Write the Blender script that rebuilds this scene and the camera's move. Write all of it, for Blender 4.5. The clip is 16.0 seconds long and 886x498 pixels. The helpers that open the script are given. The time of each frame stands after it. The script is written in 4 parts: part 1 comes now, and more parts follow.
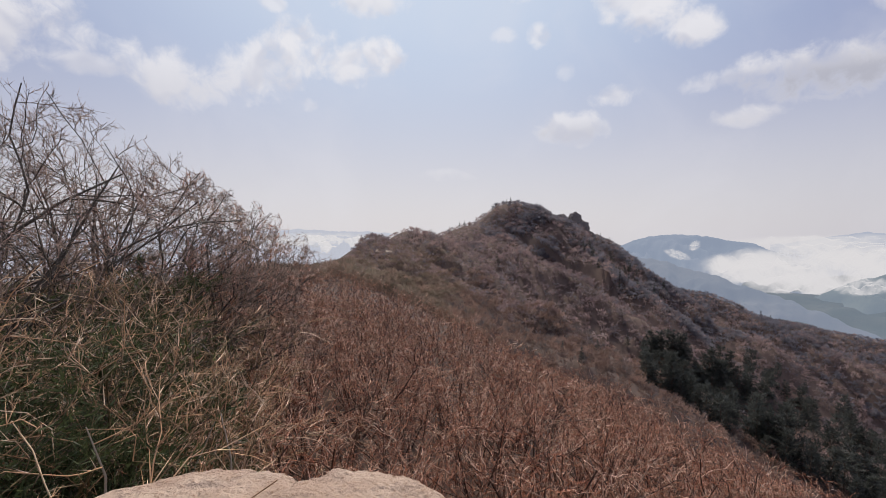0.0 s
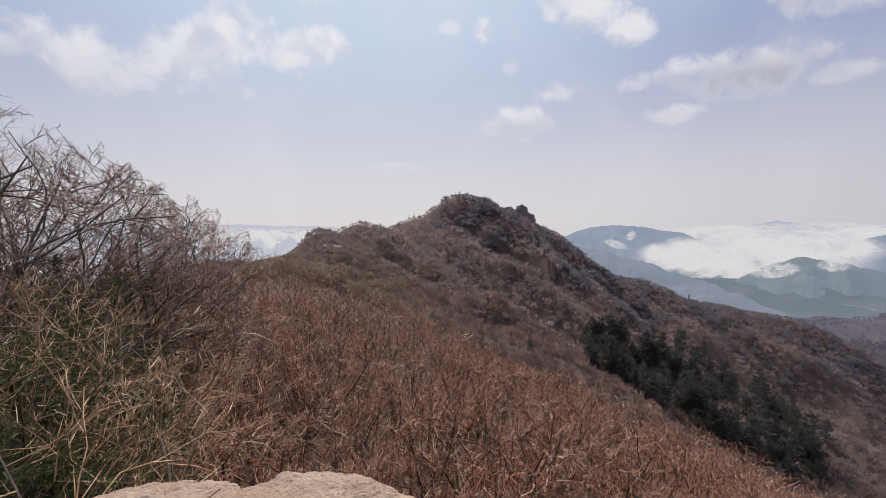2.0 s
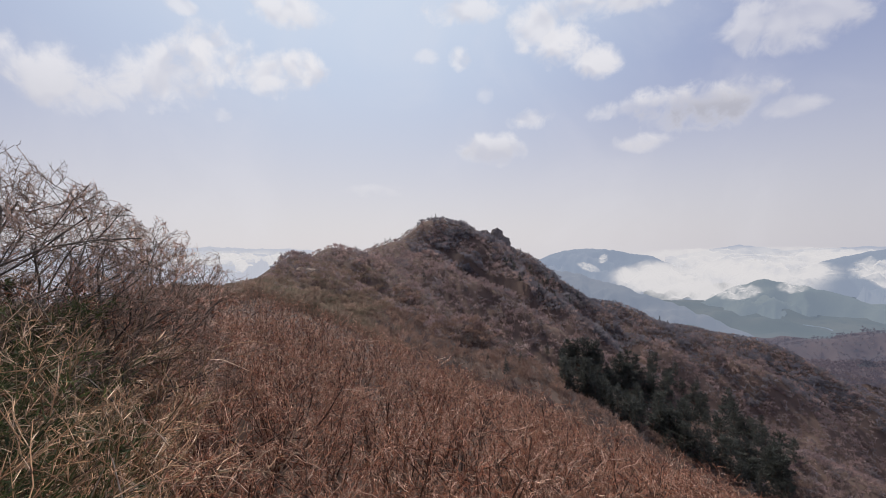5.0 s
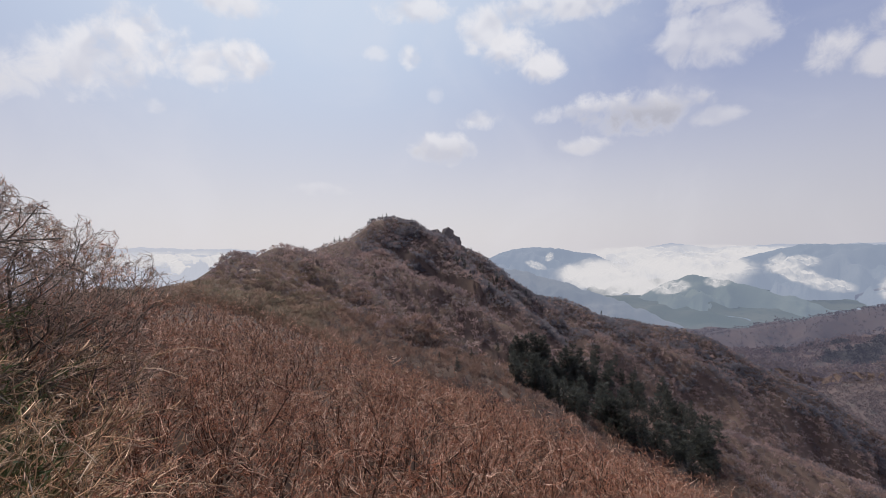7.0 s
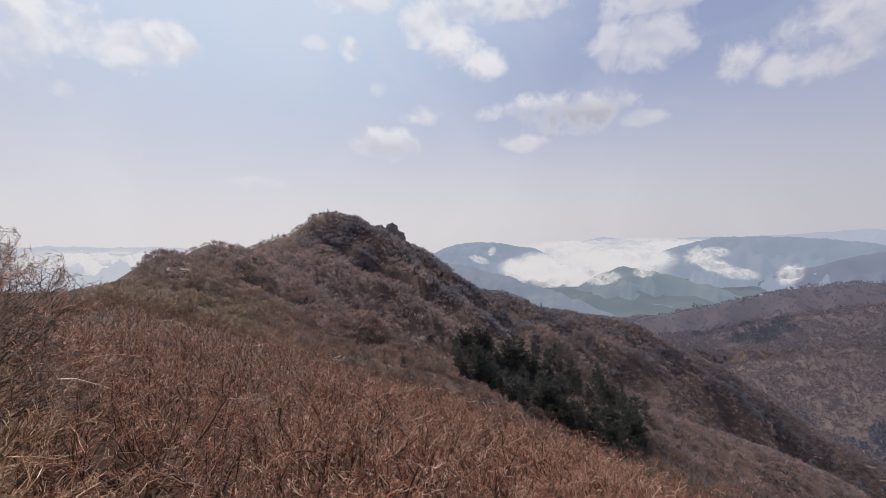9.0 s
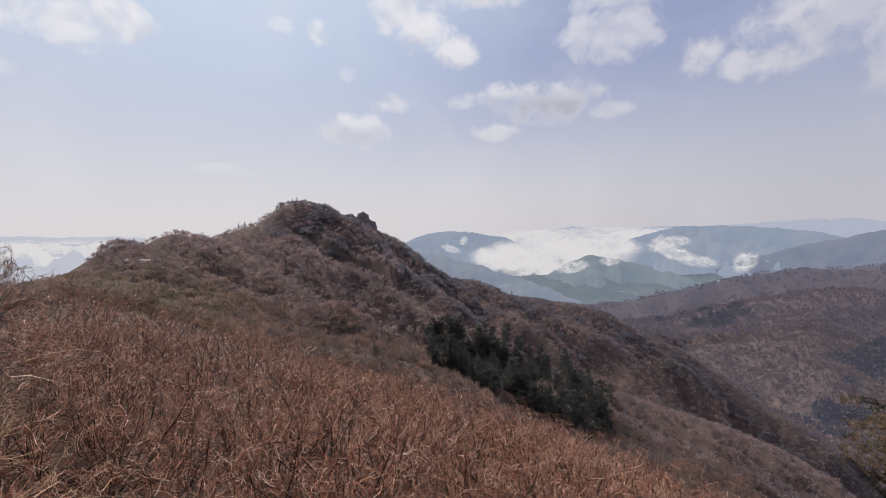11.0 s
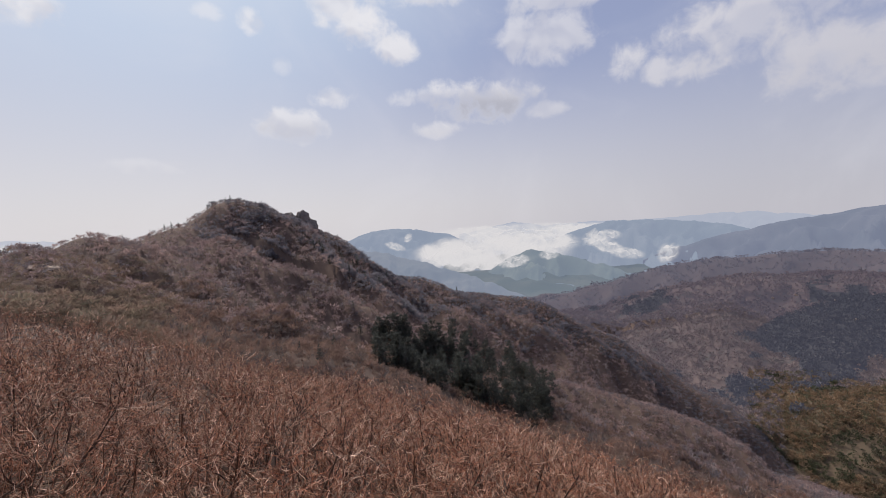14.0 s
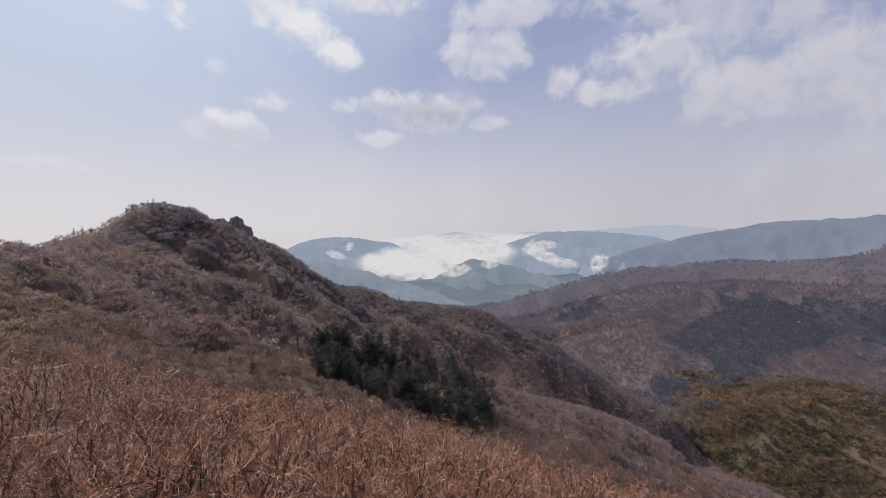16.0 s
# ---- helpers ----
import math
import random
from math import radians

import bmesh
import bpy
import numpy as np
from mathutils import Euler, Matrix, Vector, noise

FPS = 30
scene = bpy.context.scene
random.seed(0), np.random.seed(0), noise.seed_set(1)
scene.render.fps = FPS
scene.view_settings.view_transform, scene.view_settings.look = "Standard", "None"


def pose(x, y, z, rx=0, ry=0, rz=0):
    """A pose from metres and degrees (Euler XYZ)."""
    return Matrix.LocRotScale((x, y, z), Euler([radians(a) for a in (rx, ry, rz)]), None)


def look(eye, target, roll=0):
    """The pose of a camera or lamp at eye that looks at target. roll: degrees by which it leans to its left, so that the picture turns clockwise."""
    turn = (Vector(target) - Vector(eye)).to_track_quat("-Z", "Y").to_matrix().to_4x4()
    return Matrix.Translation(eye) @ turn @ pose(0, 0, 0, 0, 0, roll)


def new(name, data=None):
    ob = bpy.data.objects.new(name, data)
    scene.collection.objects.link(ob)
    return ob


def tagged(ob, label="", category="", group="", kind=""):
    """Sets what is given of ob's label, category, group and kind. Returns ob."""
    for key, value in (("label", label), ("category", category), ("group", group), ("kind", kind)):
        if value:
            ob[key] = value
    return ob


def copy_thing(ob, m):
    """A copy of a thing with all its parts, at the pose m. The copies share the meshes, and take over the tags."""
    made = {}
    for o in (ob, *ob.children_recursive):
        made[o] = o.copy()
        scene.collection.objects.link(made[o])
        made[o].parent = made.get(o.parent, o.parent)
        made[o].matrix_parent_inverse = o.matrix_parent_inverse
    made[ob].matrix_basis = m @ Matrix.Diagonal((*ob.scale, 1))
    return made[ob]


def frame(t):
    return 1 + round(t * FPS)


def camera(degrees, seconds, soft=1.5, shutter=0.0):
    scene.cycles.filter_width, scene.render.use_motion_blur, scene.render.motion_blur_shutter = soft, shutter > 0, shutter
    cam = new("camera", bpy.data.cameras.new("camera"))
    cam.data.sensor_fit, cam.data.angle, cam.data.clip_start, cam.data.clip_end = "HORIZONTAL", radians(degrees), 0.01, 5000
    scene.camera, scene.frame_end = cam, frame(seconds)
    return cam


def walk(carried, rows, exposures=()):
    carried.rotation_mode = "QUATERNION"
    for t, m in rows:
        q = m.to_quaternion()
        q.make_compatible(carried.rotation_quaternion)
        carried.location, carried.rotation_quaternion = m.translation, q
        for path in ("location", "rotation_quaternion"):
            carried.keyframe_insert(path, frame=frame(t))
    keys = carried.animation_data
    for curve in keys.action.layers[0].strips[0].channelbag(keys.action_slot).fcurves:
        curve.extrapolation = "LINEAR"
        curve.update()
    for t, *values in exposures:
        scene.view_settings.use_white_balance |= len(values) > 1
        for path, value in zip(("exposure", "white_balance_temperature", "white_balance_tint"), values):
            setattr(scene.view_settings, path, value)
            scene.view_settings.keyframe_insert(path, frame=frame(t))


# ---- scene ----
import itertools

# ---- camera and walk ----
EYE, TILT, LEAN = 1.7, -2.7, 0.0
cam = camera(93.15, 16.0, soft=0.9)
ROWS = [
    (0.0, 0.000, 0.000, 0.000, 0.00, -0.00, -0.00),
    (0.5, 0.004, -0.005, 0.002, -1.90, -0.21, 0.22),
    (1.0, 0.007, -0.012, 0.003, -3.84, -0.55, 0.62),
    (1.5, 0.012, -0.011, 0.006, -5.50, -0.84, 0.91),
    (2.0, 0.015, -0.003, 0.008, -6.80, -0.97, 0.96),
    (2.5, 0.012, -0.001, 0.010, -8.26, -0.66, 0.74),
    (3.0, 0.008, 0.013, 0.009, -9.10, 0.60, 0.63),
    (3.5, 0.009, 0.011, 0.004, -9.32, 1.62, 0.69),
    (4.0, 0.011, 0.007, -0.001, -9.41, 2.12, 0.90),
    (6.5, 0.010, -0.022, 0.003, -14.04, 1.85, 1.19),
    (7.0, 0.008, -0.031, 0.003, -16.71, 1.87, 1.52),
    (7.5, 0.001, -0.050, 0.001, -19.87, 1.93, 1.69),
    (8.0, -0.002, -0.073, 0.004, -21.78, 1.77, 1.86),
    (8.5, -0.001, -0.082, 0.004, -23.17, 1.40, 2.17),
    (11.0, -0.008, -0.200, 0.034, -28.11, -0.64, 2.47),
    (11.5, -0.014, -0.214, 0.039, -29.52, -0.83, 2.96),
    (12.0, -0.017, -0.227, 0.045, -30.73, -1.13, 3.35),
    (12.5, -0.015, -0.238, 0.048, -31.97, -1.34, 3.48),
    (13.0, -0.015, -0.241, 0.049, -33.27, -1.47, 3.68),
    (13.5, -0.017, -0.251, 0.052, -34.48, -1.54, 3.72),
    (14.0, -0.021, -0.268, 0.060, -35.71, -1.42, 3.63),
    (14.5, -0.024, -0.289, 0.065, -37.58, -1.07, 3.35),
    (15.0, -0.030, -0.309, 0.070, -39.83, -0.78, 3.37),
    (15.5, -0.040, -0.331, 0.080, -41.87, -0.59, 2.98),
    (16.0, -0.046, -0.342, 0.084, -43.52, -0.63, 3.06),
]
walk(cam, [(t, pose(0, 0, EYE, TILT, LEAN, 0) @ pose(x, y, z, 90 + pitch, roll, yaw)) for t, x, y, z, yaw, pitch, roll in ROWS])

# ---- world, sun ----
SUN_AZ, SUN_EL = -4.0, 50.0


def node(tree, kind, **values):
    n = tree.nodes.new(kind)
    for key, value in values.items():
        if key in n.inputs:
            n.inputs[key].default_value = value
        else:
            setattr(n, key, value)
    return n


def maths(tree, op, a, b=None, c=None, clamp=False):
    n = tree.nodes.new("ShaderNodeMath")
    n.operation, n.use_clamp = op, clamp
    for i, v in enumerate((a, b, c)):
        if v is None:
            continue
        if isinstance(v, (int, float)):
            n.inputs[i].default_value = v
        else:
            tree.links.new(v, n.inputs[i])
    return n.outputs[0]


def mixed(tree, fac, a, b):
    n = tree.nodes.new("ShaderNodeMix")
    n.data_type = "RGBA"
    for i, v in ((0, fac), (6, a), (7, b)):
        if isinstance(v, (int, float)):
            n.inputs[i].default_value = v
        elif isinstance(v, tuple):
            n.inputs[i].default_value = (*v, 1)
        else:
            tree.links.new(v, n.inputs[i])
    return n.outputs[2]


def ramp(tree, fac, lo, hi):
    """0 at lo, 1 at hi, smooth between."""
    n = tree.nodes.new("ShaderNodeMapRange")
    n.interpolation_type = "SMOOTHSTEP"
    n.inputs[1].default_value, n.inputs[2].default_value = lo, hi
    tree.links.new(fac, n.inputs[0])
    return n.outputs[0]


def fbm(tree, vector, scale, detail=5.0, rough=0.55, warp=0.0):
    n = node(tree, "ShaderNodeTexNoise", Scale=scale, Detail=detail, Roughness=rough, Distortion=warp)
    if vector is not None:
        tree.links.new(vector, n.inputs["Vector"])
    return n.outputs["Fac"]


# cumulus banks: azimuth, elevation, half width, half height (degrees), density, greyness of the belly
CLOUDS = [
    (-31.5, 17.0, 6.5, 3.4, 0.9, 0.3), (-24.0, 18.5, 7.0, 3.6, 0.9, 0.2), (-18.0, 21.5, 5.2, 3.6, 1.0, 0.1), (-12.5, 20.5, 4.5, 2.6, 0.95, 0.1), (-8.0, 21.4, 4.0, 2.4, 1.0, 0.1),
    (-50.0, 19.0, 11.0, 4.5, 0.95, 0.2), (-40.0, 16.6, 4.0, 1.3, 0.7, 0.1), (-10.0, 27.6, 5.5, 1.8, 0.9, 0.2), (-21.6, 26.0, 1.6, 0.9, 0.7, 0.0),
    (12.7, 23.7, 1.7, 1.4, 0.75, 0.0), (8.0, 24.1, 1.8, 1.0, 0.5, 0.0), (-17.6, 15.6, 1.3, 0.9, 0.5, 0.0), (16.0, 19.5, 1.4, 1.3, 0.4, 0.0),
    (16.5, 12.7, 5.0, 2.1, 0.8, 0.65), (22.6, 16.2, 3.5, 1.4, 0.8, 0.1),
    (22.5, 26.8, 3.2, 2.6, 0.9, 0.1), (26.5, 24.3, 3.8, 2.5, 1.0, 0.1), (30.5, 22.0, 3.6, 2.0, 1.0, 0.1), (12.0, 29.0, 6.0, 1.5, 0.8, 0.2), (33.0, 28.3, 11.0, 2.0, 0.85, 0.3),
    (40.6, 15.4, 7.8, 2.8, 1.0, 0.95), (38.2, 16.6, 4.0, 2.0, 1.0, 0.2), (43.5, 15.8, 4.5, 1.8, 1.0, 0.7), (32.5, 16.3, 3.6, 1.1, 0.6, 0.1), (35.6, 12.4, 3.8, 1.3, 0.8, 0.3), (49.4, 13.9, 3.0, 1.1, 0.6, 0.2),
    (50.5, 22.3, 7.5, 3.0, 0.7, 0.2), (59.0, 18.3, 2.8, 2.8, 0.9, 0.05), (64.3, 16.5, 4.0, 1.8, 0.85, 0.1), (70.5, 18.8, 7.0, 4.4, 0.9, 0.2), (78.5, 15.5, 7.0, 4.6, 0.9, 0.3),
    (88.0, 15.0, 8.0, 5.5, 0.9, 0.35), (54.0, 26.5, 11.0, 2.0, 0.7, 0.3), (77.0, 23.5, 12.0, 2.0, 0.6, 0.3), (104.0, 17.0, 12.0, 5.0, 0.9, 0.3), (1.0, 7.3, 5.0, 0.9, 0.3, 0.6), (38.0, 31.0, 10.0, 2.6, 0.8, 0.2), (56.0, 28.5, 9.0, 2.6, 0.8, 0.2), (68.0, 26.5, 8.0, 2.6, 0.75, 0.2), (79.0, 20.5, 9.0, 5.0, 0.7, 0.2), (-75.0, 24.0, 12.0, 5.0, 0.8, 0.3),
]

world = bpy.data.worlds.new("daylight")
scene.world = world
world.use_nodes = True
wt = world.node_tree
wt.nodes.clear()
sky = node(wt, "ShaderNodeTexSky", sky_type="NISHITA", sun_disc=False, sun_elevation=radians(SUN_EL), sun_rotation=radians(SUN_AZ),
           altitude=900.0, air_density=1.0, dust_density=1.2, ozone_density=1.4)
coord = node(wt, "ShaderNodeTexCoord").outputs["Generated"]
sep = node(wt, "ShaderNodeSeparateXYZ")
wt.links.new(coord, sep.inputs[0])
azimuth = maths(wt, "MULTIPLY", maths(wt, "ARCTAN2", sep.outputs[0], sep.outputs[1]), 57.2958)
height = maths(wt, "MULTIPLY", maths(wt, "ARCSINE", sep.outputs[2]), 57.2958)
rough = fbm(wt, coord, 9.0, 8.0, 0.58, 0.3)
billow = fbm(wt, coord, 24.0, 6.0, 0.6, 0.5)
lumps = maths(wt, "ADD", maths(wt, "MULTIPLY", maths(wt, "SUBTRACT", rough, 0.5), 3.4), maths(wt, "MULTIPLY", maths(wt, "SUBTRACT", billow, 0.5), 2.4))
# the same billows a little nearer to the sun: where they are thicker there, this part lies in their shade
towards = node(wt, "ShaderNodeVectorMath", operation="ADD")
wt.links.new(coord, towards.inputs[0])
towards.inputs[1].default_value = (0.0, -0.004, 0.022)
shade = maths(wt, "SUBTRACT", fbm(wt, towards.outputs[0], 9.0, 2.5, 0.5, 0.3), fbm(wt, coord, 9.0, 2.5, 0.5, 0.3))
cover, belly = None, None
for a, e, w, h, dense, grey in CLOUDS:
    u = maths(wt, "DIVIDE", maths(wt, "SUBTRACT", azimuth, a), w)
    v = maths(wt, "DIVIDE", maths(wt, "SUBTRACT", height, e), h)
    body = maths(wt, "SUBTRACT", 1.05, maths(wt, "ADD", maths(wt, "MULTIPLY", u, u), maths(wt, "MULTIPLY", v, v)))
    mask = maths(wt, "MULTIPLY", ramp(wt, maths(wt, "ADD", body, lumps), -0.15, 1.15), dense)
    under = maths(wt, "MULTIPLY", maths(wt, "MULTIPLY", ramp(wt, maths(wt, "SUBTRACT", 0.0, maths(wt, "ADD", v, maths(wt, "MULTIPLY", lumps, 0.2))), -0.4 - 0.6 * grey, 0.6 - 0.5 * grey), grey), mask)
    cover = mask if cover is None else maths(wt, "MAXIMUM", cover, mask)
    belly = under if belly is None else maths(wt, "MAXIMUM", belly, under)
# thin high veil everywhere, thicker towards the horizon and the sun
veil = maths(wt, "MULTIPLY", ramp(wt, fbm(wt, coord, 3.0, 5.0, 0.6, 0.5), 0.42, 0.75), 0.3)
low = maths(wt, "SUBTRACT", 1.0, ramp(wt, height, -2.0, 24.0))
SKY_STRENGTH = 0.085
scaled = node(wt, "ShaderNodeVectorMath", operation="SCALE", Scale=SKY_STRENGTH)
wt.links.new(sky.outputs[0], scaled.inputs[0])
pale = mixed(wt, 0.72, scaled.outputs[0], (0.36, 0.40, 0.60))
# brighter air round the sun
gold = node(wt, "ShaderNodeVectorMath", operation="DOT_PRODUCT")
wt.links.new(coord, gold.inputs[0])
gold.inputs[1].default_value = (math.cos(radians(SUN_EL)) * math.sin(radians(SUN_AZ)), math.cos(radians(SUN_EL)) * math.cos(radians(SUN_AZ)), math.sin(radians(SUN_EL)))
pale = mixed(wt, maths(wt, "MULTIPLY", ramp(wt, gold.outputs["Value"], 0.62, 1.0), 0.75), pale, (0.70, 0.80, 0.92))
bank = mixed(wt, ramp(wt, gold.outputs["Value"], 0.1, 0.85), (0.54, 0.525, 0.565), (0.77, 0.735, 0.735))
hazy = mixed(wt, maths(wt, "MULTIPLY", low, 0.9), pale, bank)
hazy = mixed(wt, maths(wt, "MULTIPLY", veil, 0.7), hazy, (0.76, 0.75, 0.80))
tone = mixed(wt, belly, mixed(wt, ramp(wt, gold.outputs["Value"], 0.2, 0.85), (0.66, 0.64, 0.68), (0.86, 0.84, 0.86)), (0.45, 0.45, 0.51))
tone = mixed(wt, maths(wt, "MULTIPLY", ramp(wt, shade, -0.03, 0.09), 0.6), tone, (0.56, 0.565, 0.65))
final = mixed(wt, maths(wt, "MULTIPLY", cover, 0.82), hazy, tone)
back = node(wt, "ShaderNodeBackground", Strength=1.0)
out = node(wt, "ShaderNodeOutputWorld")
wt.links.new(final, back.inputs[0])
wt.links.new(back.outputs[0], out.inputs[0])

sun_data = bpy.data.lights.new("sun", "SUN")
sun_data.energy, sun_data.angle, sun_data.color = 4.3, radians(0.6), (1.0, 0.93, 0.84)
sun = new("sun", sun_data)
_e, _a = radians(SUN_EL), radians(SUN_AZ)
sun.matrix_world = look((300 * math.cos(_e) * math.sin(_a), 300 * math.cos(_e) * math.cos(_a), 300 * math.sin(_e)), (0, 0, 0))


# ---- materials ----
def material(name, colours, scale=1.0, fine=8.0, rough=0.85, bump=0.3, island=0.0, per_object=0.0, bump_distance=0.02, coords="Object", shift=None, through_light=0.0, shift_from=0.45, shine=0.25):
    """Two or three colours mixed by noise at two scales; island: brightness change from piece to piece; shift: a second hue for some pieces."""
    m = bpy.data.materials.new(name)
    m.use_nodes = True
    t = m.node_tree
    bsdf = t.nodes["Principled BSDF"]
    bsdf.inputs["Roughness"].default_value = rough
    bsdf.inputs["Specular IOR Level"].default_value = shine
    vec = node(t, "ShaderNodeTexCoord").outputs[coords]
    big, small = fbm(t, vec, scale, 4.0), fbm(t, vec, scale * fine, 5.0, 0.65)
    col = mixed(t, ramp(t, big, 0.35, 0.65), colours[0], colours[1])
    if len(colours) > 2:
        col = mixed(t, ramp(t, small, 0.5, 0.72), col, colours[2])
    geo = node(t, "ShaderNodeNewGeometry").outputs["Random Per Island"]
    if shift:
        col = mixed(t, ramp(t, maths(t, "FRACT", maths(t, "MULTIPLY", geo, 7.31)), shift_from, 0.95), col, shift)
    value = maths(t, "ADD", maths(t, "MULTIPLY", small, 0.5), 0.75)
    if island:
        value = maths(t, "MULTIPLY", value, maths(t, "ADD", maths(t, "MULTIPLY", geo, 2 * island), 1 - island))
    if per_object:
        value = maths(t, "MULTIPLY", value, maths(t, "ADD", maths(t, "MULTIPLY", node(t, "ShaderNodeObjectInfo").outputs["Random"], 2 * per_object), 1 - per_object))
    hsv = node(t, "ShaderNodeHueSaturation")
    t.links.new(col, hsv.inputs["Color"])
    t.links.new(value, hsv.inputs["Value"])
    t.links.new(hsv.outputs[0], bsdf.inputs["Base Color"])
    if bump:
        b = node(t, "ShaderNodeBump", Strength=bump, Distance=bump_distance)
        t.links.new(small, b.inputs["Height"])
        t.links.new(b.outputs[0], bsdf.inputs["Normal"])
    if through_light:
        thin = node(t, "ShaderNodeBsdfTranslucent")
        mix = node(t, "ShaderNodeMixShader", Fac=through_light)
        t.links.new(hsv.outputs[0], thin.inputs[0])
        t.links.new(bsdf.outputs[0], mix.inputs[1])
        t.links.new(thin.outputs[0], mix.inputs[2])
        t.links.new(mix.outputs[0], t.nodes["Material Output"].inputs[0])
    return m


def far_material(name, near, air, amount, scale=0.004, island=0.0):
    """Wooded slopes, with the haze of the lit air before them mixed in as a glow."""
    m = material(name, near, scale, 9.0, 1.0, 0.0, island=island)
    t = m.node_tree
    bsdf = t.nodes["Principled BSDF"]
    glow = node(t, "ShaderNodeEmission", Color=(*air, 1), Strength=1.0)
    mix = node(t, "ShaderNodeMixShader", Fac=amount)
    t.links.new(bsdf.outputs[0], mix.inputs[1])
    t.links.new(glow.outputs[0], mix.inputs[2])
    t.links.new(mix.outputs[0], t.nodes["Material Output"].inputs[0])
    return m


GROUND = material("forest_floor", [(0.10, 0.068, 0.056), (0.135, 0.09, 0.072), (0.075, 0.06, 0.05)], 0.012, 40.0, 0.95, 0.5, bump_distance=0.3)
LITTER = material("leaf_litter", [(0.060, 0.036, 0.026), (0.085, 0.050, 0.036), (0.040, 0.030, 0.024)], 0.4, 12.0, 0.95, 0.5, bump_distance=0.05)
# pale shift on some twigs: pale bark, plus sun highlights put into the colour
TWIG = material("azalea_twig", [(0.235, 0.080, 0.042), (0.335, 0.124, 0.066), (0.42, 0.21, 0.125)], 0.35, 9.0, 0.5, 0.0, island=0.6, shift=(0.80, 0.58, 0.44), shift_from=0.64)
STEM = material("azalea_stem", [(0.060, 0.030, 0.021), (0.115, 0.060, 0.041), (0.20, 0.13, 0.092)], 1.2, 6.0, 0.6, 0.0, island=0.55, shift=(0.30, 0.215, 0.165), shift_from=0.78)
PALE_TWIG = material("sunlit_twig", [(0.33, 0.185, 0.10), (0.47, 0.285, 0.165), (0.27, 0.215, 0.115)], 0.8, 8.0, 0.5, 0.0, island=0.55, shift=(0.68, 0.52, 0.38), shift_from=0.66)
BRUSH_TWIG = material("brush_twig", [(0.30, 0.185, 0.12), (0.42, 0.27, 0.175), (0.30, 0.22, 0.15)], 0.6, 8.0, 0.6, 0.0, island=0.5, shift=(0.55, 0.42, 0.31), shift_from=0.7)
BRUSH_STEM = material("brush_stem", [(0.12, 0.085, 0.045), (0.22, 0.165, 0.09), (0.34, 0.26, 0.15)], 1.2, 6.0, 0.7, 0.0, island=0.5)
BARK = material("oak_bark", [(0.065, 0.055, 0.046), (0.115, 0.098, 0.082), (0.25, 0.225, 0.19)], 3.0, 9.0, 0.9, 0.4, island=0.3)
BARE_TWIG = material("oak_twig", [(0.195, 0.13, 0.105), (0.30, 0.205, 0.165)], 1.5, 6.0, 0.7, 0.0, island=0.5)
# brown woods, their base colours greyed towards blue to stand in for haze
WOODS = material("bare_woods", [(0.28, 0.202, 0.20), (0.375, 0.265, 0.243), (0.30, 0.262, 0.252)], 0.018, 9.0, 0.9, 0.0, island=0.22, shift=(0.205, 0.18, 0.19), through_light=0.5)
SCRUB = material("bare_scrub", [(0.225, 0.16, 0.128), (0.30, 0.208, 0.162), (0.20, 0.158, 0.118)], 0.03, 9.0, 0.9, 0.0, island=0.3, shift=(0.18, 0.152, 0.115), through_light=0.5)
GULLY = material("gully_woods", [(0.21, 0.136, 0.112), (0.295, 0.188, 0.15), (0.22, 0.176, 0.146)], 0.018, 9.0, 0.9, 0.0, island=0.25, shift=(0.15, 0.125, 0.12), through_light=0.5)
DARK_GREEN = material("spur_evergreen", [(0.065, 0.072, 0.045), (0.095, 0.098, 0.058), (0.075, 0.07, 0.05)], 0.012, 9.0, 0.9, 0.0, island=0.22, through_light=0.5)
OLIVE_WOODS = material("olive_woods", [(0.235, 0.16, 0.108), (0.31, 0.205, 0.13), (0.18, 0.148, 0.10)], 0.012, 9.0, 0.9, 0.0, island=0.22, shift=(0.13, 0.12, 0.075), through_light=0.5)
# dark mixed woods, with the blue of haze put into their base colours
HAZED_DARK_WOODS = material("dark_woods", [(0.165, 0.162, 0.192), (0.225, 0.212, 0.232), (0.19, 0.176, 0.20)], 0.012, 9.0, 0.9, 0.0, island=0.22, through_light=0.5)
NEEDLE = material("pine_needles", [(0.062, 0.068, 0.062), (0.095, 0.098, 0.082), (0.08, 0.08, 0.075)], 0.5, 6.0, 0.7, 0.0, island=0.4, per_object=0.25, through_light=0.35)
YEW = material("yew_needles", [(0.038, 0.052, 0.024), (0.075, 0.092, 0.036), (0.12, 0.125, 0.058)], 1.2, 7.0, 0.65, 0.0, island=0.5, through_light=0.3)
PINE_BARK = material("pine_bark", [(0.08, 0.055, 0.042), (0.14, 0.10, 0.075)], 2.0, 8.0, 0.9, 0.5)
GRANITE = material("granite", [(0.42, 0.295, 0.22), (0.52, 0.39, 0.30), (0.24, 0.15, 0.10)], 2.0, 14.0, 0.9, 0.9, bump_distance=0.05)
CRAG = material("dark_crag", [(0.17, 0.145, 0.135), (0.26, 0.225, 0.205), (0.10, 0.085, 0.08)], 0.15, 9.0, 0.9, 0.8, bump_distance=0.4)
PALE_ROCK = material("pale_rock", [(0.33, 0.25, 0.20), (0.44, 0.35, 0.29), (0.22, 0.165, 0.13)], 0.2, 9.0, 0.9, 0.6, bump_distance=0.2)


